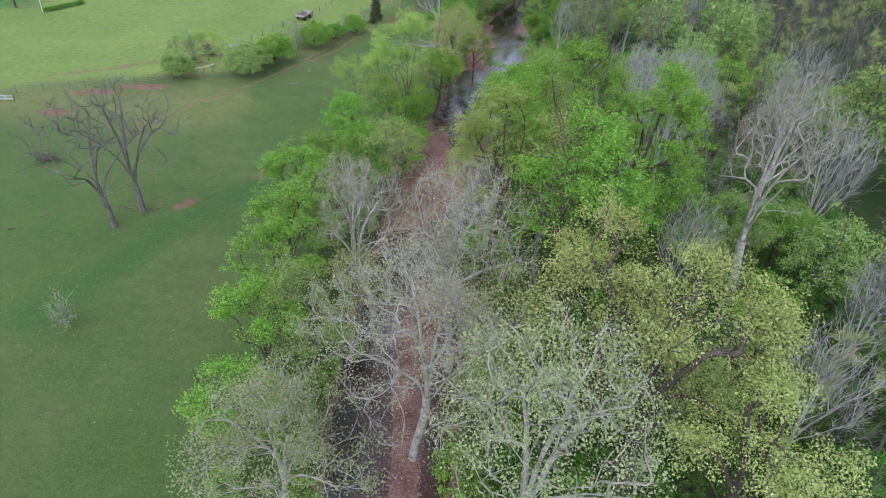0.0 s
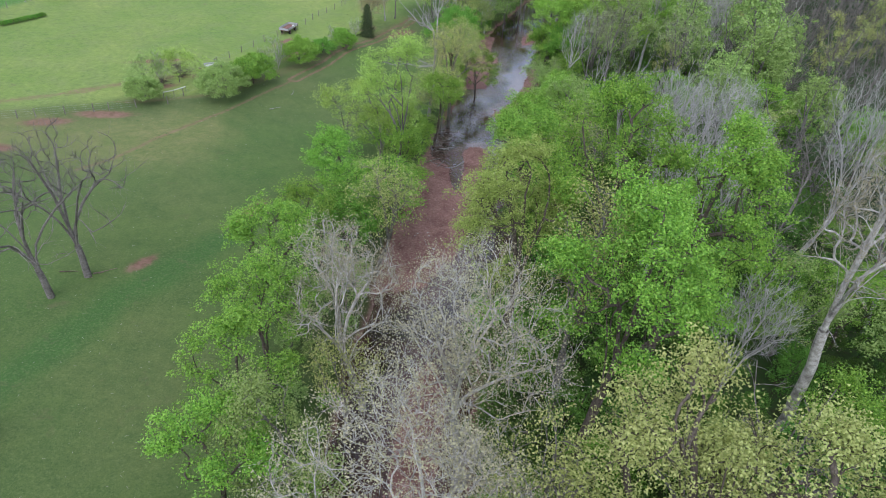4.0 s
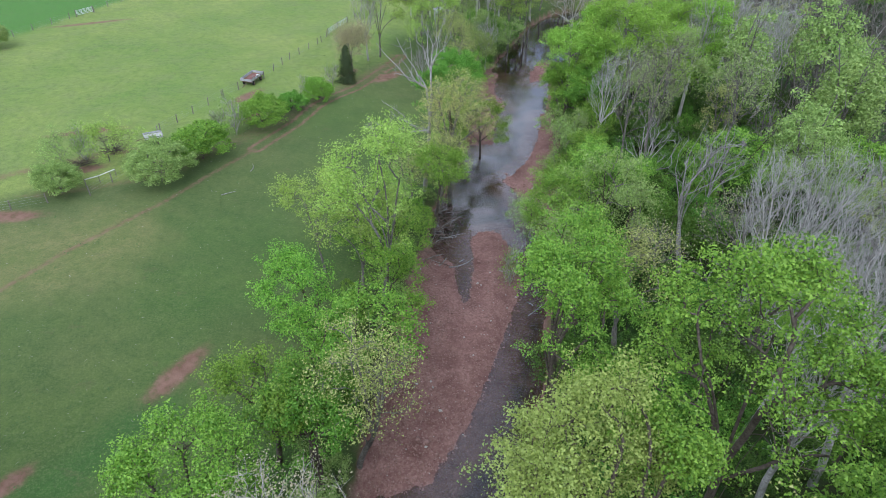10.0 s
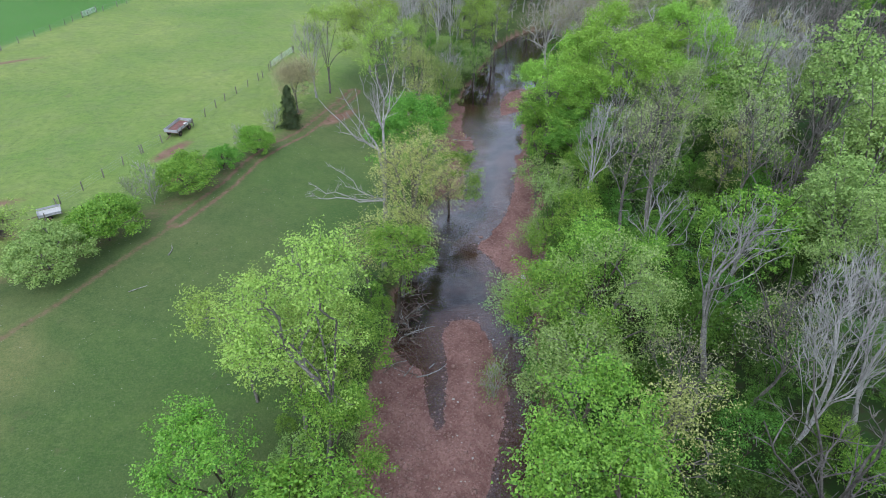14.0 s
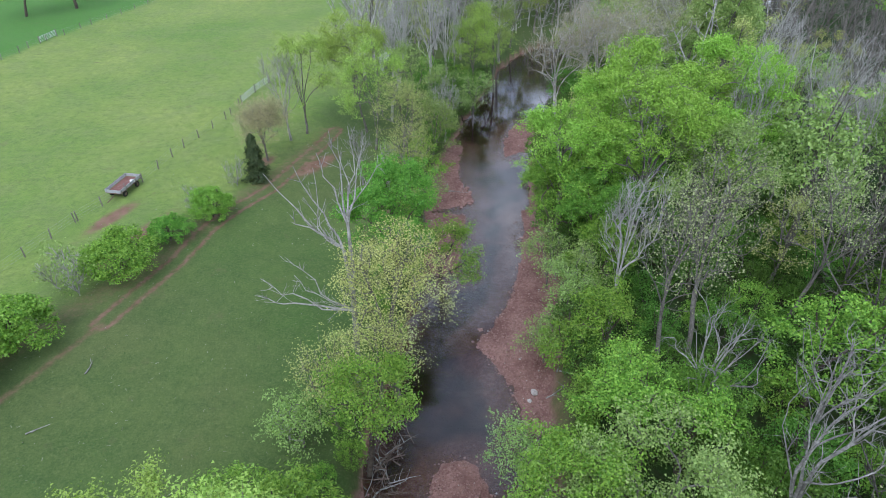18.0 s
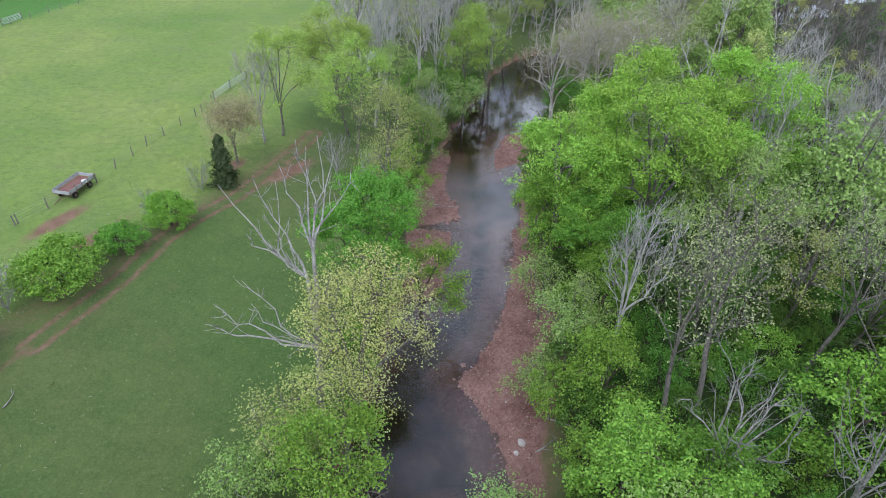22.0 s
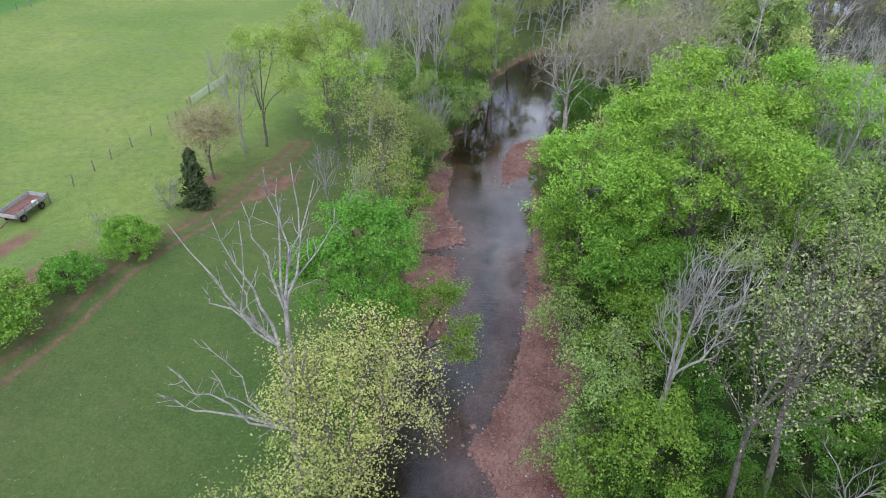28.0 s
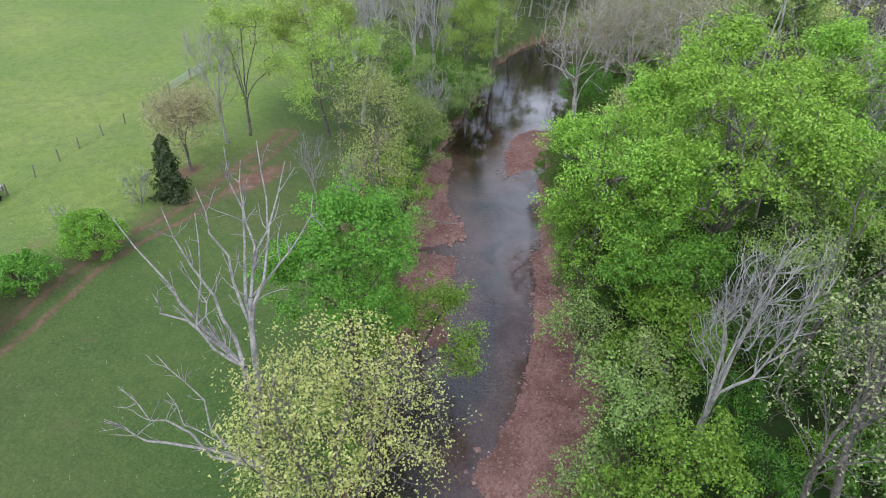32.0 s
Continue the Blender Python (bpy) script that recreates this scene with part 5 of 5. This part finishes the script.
def wagon(x, y, turn):
    e = thing("farm_wagon", "flatbed farm wagon with low grey board sides and red-brown floor", "wagon", at=(x, y, floor_at(x, y)), turn=turn)
    L, W, zf = 4.1, 1.9, 0.78
    for i in range(9):
        px = -W / 2 + (i + 0.5) * W / 9
        part("floor_board", bar(bmesh.new(), (px, -L / 2, zf), (px, L / 2, zf), W / 9 - 0.012, 0.05), REDFLOOR, e)
    for sx in (-1, 1):
        for k in range(2):
            part("side_board", bar(bmesh.new(), (sx * (W / 2 + 0.02), -L / 2, zf + 0.16 + 0.2 * k), (sx * (W / 2 + 0.02), L / 2, zf + 0.16 + 0.2 * k), 0.035, 0.18), GREYWOOD, e)
        for k in range(5):
            py = -L / 2 + 0.15 + k * (L - 0.3) / 4
            part("stake", bar(bmesh.new(), (sx * (W / 2 + 0.065), py, zf - 0.1), (sx * (W / 2 + 0.065), py, zf + 0.5), 0.05, 0.09), POST, e)
    for sy in (-1, 1):
        for k in range(2):
            part("end_board", bar(bmesh.new(), (-W / 2, sy * (L / 2 + 0.02), zf + 0.16 + 0.2 * k), (W / 2, sy * (L / 2 + 0.02), zf + 0.16 + 0.2 * k), 0.035, 0.18), GREYWOOD, e)
    for sx in (-0.45, 0.45):
        part("sill_beam", bar(bmesh.new(), (sx, -L / 2 + 0.1, zf - 0.11), (sx, L / 2 - 0.1, zf - 0.11), 0.1, 0.15), RUSTY, e)
    for sy in (-1.2, 1.2):
        part("axle", rod(bmesh.new(), (-0.85, sy, 0.36), (0.85, sy, 0.36), 0.05, 8), RUSTY, e)
        for sx in (-0.86, 0.86):
            tyre_wheel(e, sx, sy, 0.36, 0.36, 0.2)
    part("drawbar", bar(bmesh.new(), (0, -L / 2, 0.45), (0, -L / 2 - 1.3, 0.3), 0.08, 0.08), RUSTY, e)
    bm = bmesh.new()
    bmesh.ops.create_icosphere(bm, subdivisions=2, radius=1, matrix=Matrix.Diagonal((0.32, 0.26, 0.2, 1)))
    for v in bm.verts:
        v.co *= 1 + 0.25 * noise.noise(v.co * 5)
    sack = part("feed_sack", bm, WHITE)
    sack.matrix_basis = pose(x, y, floor_at(x, y), 0, 0, turn) @ Matrix.Translation((0.75, 0.75, zf + 0.22))
    tagged(sack, "crumpled white feed sack lying in the wagon", "sack")


def tray_cart(x, y, turn):
    e = thing("utility_cart", "small flat cart with bleached board bed and low grey rails", "cart", at=(x, y, floor_at(x, y)), turn=turn)
    for i in range(6):
        px = -0.7 + 0.28 * i
        part("bed_board", bar(bmesh.new(), (px, -1.15, 0.62), (px, 1.15, 0.62), 0.265, 0.05), PALEWOOD, e, "bleached pale board")
    for a, b in (((-0.85, 1.15), (0.85, 1.15)), ((0.85, -1.15), (0.85, 1.15)), ((-0.85, -1.15), (-0.85, 1.15)), ((-0.85, -1.15), (0.85, -1.15))):
        part("rail", bar(bmesh.new(), (*a, 0.82), (*b, 0.82), 0.06, 0.22), GREYWOOD, e)
    for a in ((-0.85, 1.15), (0.85, 1.15), (0.85, -1.15)):
        part("stake", bar(bmesh.new(), (*a, 0.5), (*a, 0.98), 0.07, 0.07), POST, e)
    part("axle", rod(bmesh.new(), (-0.8, -0.1, 0.3), (0.8, -0.1, 0.3), 0.04, 8), RUSTY, e)
    for sx in (-0.78, 0.78):
        tyre_wheel(e, sx, -0.1, 0.3, 0.3, 0.16)
    part("drawbar", bar(bmesh.new(), (0, -1.1, 0.5), (0, -2.2, 0.35), 0.07, 0.07), RUSTY, e)


def fence(points, gap, label, height=1.25, wires=4):
    """A post and wire fence along a line."""
    e = thing("wire_fence", label, "fence", at=(*points[0], floor_at(*points[0])))
    o = e.matrix_basis.translation
    tops, left, rng = [], 0.0, np.random.RandomState(len(points) * 13)
    for a, b in zip(points, points[1:]):
        a, b = np.array(a, float), np.array(b, float)
        length = np.linalg.norm(b - a)
        for k in range(int(length // gap) + 1):
            p = a + (b - a) * min(k * gap / length, 1)
            z = floor_at(*p)
            lean = rng.normal(0, 0.06, 2)
            foot, top = Vector((p[0] - o.x, p[1] - o.y, z - o.z - 0.1)), Vector((p[0] - o.x + lean[0], p[1] - o.y + lean[1], z - o.z + height))
            part("post", rod(bmesh.new(), foot, top, 0.075, 7, 0.065), POST, e)
            tops.append((foot, top))
    for w in range(wires):
        f = 0.25 + 0.7 * w / max(wires - 1, 1)
        lines = [(np.array([tuple(p[0].lerp(p[1], f)) for p in tops]), 0.007, 0.007, 3)]
        part("wire", quick_mesh("wire", *tubes(lines), WIRE), None, e)
    return e


def white_rail(points):
    """Two white pipes on three short posts."""
    x, y = points[0]
    z = floor_at(x, y)
    e = thing("white_rail", "bent white pipe rail on short posts in the fence", "rail", at=(x, y, z))
    tops = [Vector((a - x, b - y, floor_at(a, b) - z + 0.95)) for a, b in points]
    for t in tops:
        part("post", rod(bmesh.new(), t - Vector((0, 0, 1.2)), t + Vector((0, 0, 0.08)), 0.05, 8), POST, e)
    for a, b in zip(tops, tops[1:]):
        part("pipe", rod(bmesh.new(), a, b, 0.06, 8), WHITE, e, "white pipe")


def gate(a, b, height=1.2, label="galvanised tubular field gate in the fence", mat=None):
    mat = mat or GALV
    za, zb = floor_at(*a), floor_at(*b)
    e = thing("field_gate", label, "gate", at=(*a, za))
    d = Vector((b[0] - a[0], b[1] - a[1], zb - za))
    for f in (0.25, 0.45, 0.65, 0.85, 1.0):
        part("rail", rod(bmesh.new(), (0, 0, height * f), d + Vector((0, 0, height * f)), 0.035, 6), mat, e)
    for u in (0.0, 0.33, 0.66, 1.0):
        part("upright", rod(bmesh.new(), d * u + Vector((0, 0, 0.2)), d * u + Vector((0, 0, height)), 0.04, 6), mat, e)
    for u in (-0.03, 1.03):
        part("gate_post", rod(bmesh.new(), d * u + Vector((0, 0, -0.2)), d * u + Vector((0, 0, height + 0.2)), 0.09, 8), POST, e)
    return e


wagon(-33.7, 138.6, -13)
tray_cart(-41.2, 116, -60)
fence([(-43, 101.3), (-40.5, 108), (-41.5, 119), (-36.5, 132), (-32.3, 140.6), (-30.0, 150), (-26.2, 161), (-25.6, 165)], 3.4, "old post and wire fence along the hay field")
fence([(-22.9, 174.6), (-18, 192.6), (-10.6, 215), (0, 240)], 3.8, "old post and wire fence along the hay field")
fence([(-70, 88), (-58, 93), (-50, 97.5), (-45.4, 100.2)], 3.6, "low post and wire fence crossing the pasture")
fence([(-96, 118), (-88, 145), (-79.2, 172)], 4.5, "far post and wire fence below the lawn")
fence([(-77, 176), (-72.5, 196), (-66.8, 211.6), (-58, 236)], 4.5, "far post and wire fence below the lawn")
gate((-25.5, 165.3), (-24.4, 169.8))
gate((-24.3, 170.0), (-23.1, 174.3))
white_rail([(-44.4, 103.3), (-43.2, 104.3), (-42.0, 106.0)])
gate((-79.0, 172.6), (-77.2, 175.8))
gate((-71.6, 199), (-70.6, 203.5))
gate((-68.5, 86.0), (-65.5, 86.6), 0.9)


def shelter(x, y, turn):
    e = thing("shelter", "small weathered grey wooden shelter among the trees", "shed", at=(x, y, floor_at(x, y)), turn=turn)
    for sx in (-1, 1):
        for sy in (-1, 1):
            part("post", bar(bmesh.new(), (sx * 1.3, sy * 1.0, 0), (sx * 1.3, sy * 1.0, 2.2), 0.12, 0.12), POST, e)
    part("back_wall", bar(bmesh.new(), (-1.35, 1.0, 1.1), (1.35, 1.0, 1.1), 0.05, 2.1), GREYWOOD, e)
    for sx in (-1, 1):
        part("side_wall", bar(bmesh.new(), (sx * 1.35, -1.0, 1.1), (sx * 1.35, 1.0, 1.1), 0.05, 2.1), GREYWOOD, e)
        bm = bar(bmesh.new(), (sx * 0.83, -1.3, 2.62), (sx * 0.83, 1.3, 2.62), 1.75, 0.06)
        bmesh.ops.rotate(bm, verts=bm.verts, cent=(sx * 0.83, 0, 2.62), matrix=Matrix.Rotation(radians(28 * sx), 3, "Y"))
        part("roof_slope", bm, GREYWOOD, e, "grey board roof")


def white_pole(x, y):
    e = thing("flag_pole", "white pole standing on the far lawn", "pole", at=(x, y, floor_at(x, y)))
    part("shaft", rod(bmesh.new(), (0, 0, -0.2), (0, 0, 6.0), 0.07, 8, 0.05), WHITE, e)
    bm = bmesh.new()
    bmesh.ops.create_uvsphere(bm, u_segments=10, v_segments=6, radius=0.11, matrix=Matrix.Translation((0, 0, 6.08)))
    part("finial", bm, WHITE, e)


def brush_pile(x, y, seed):
    rng = np.random.RandomState(seed)
    bits = []
    for _ in range(60):
        a = rng.uniform(0, 6.28)
        p = rng.normal(0, 0.6, 3) * (1, 1, 0)
        bits.append((way_on(rng, p + (0, 0, rng.uniform(0.05, 0.6)), (math.cos(a), math.sin(a), rng.normal(0.05, 0.2)), rng.uniform(0.8, 2.2), 4, 0.12, 0), 0.035, 0.01, 4))
    ob = new("brush_pile", quick_mesh("brush_pile", *tubes(bits), BARK["brown"], True))
    ob.matrix_basis = pose(x, y, floor_at(x, y))
    tagged(ob, "heap of brown cut branches on bare soil", "brush pile")


shelter(-3.2, 182, 25)
white_pole(-84.6, 128.4)
for k in range(9):
    plant("darkbush", -84.2 + 0.45 * k, 129.2 + 0.85 * k, 0.8, 0.7, 0, label="low dark shrub in a lawn border", group="lawn border")
brush_pile(-47, 108.2, 1)
brush_pile(-44.9, 112.2, 2)
brush_pile(-46.6, 115.4, 3)
brush_pile(-51.2, 70.3, 4)
fence([(-53, 70.6), (-50.8, 70.2), (-49.2, 70.9)], 1.9, "broken old fence posts with sagging wire", 1.1, 2)
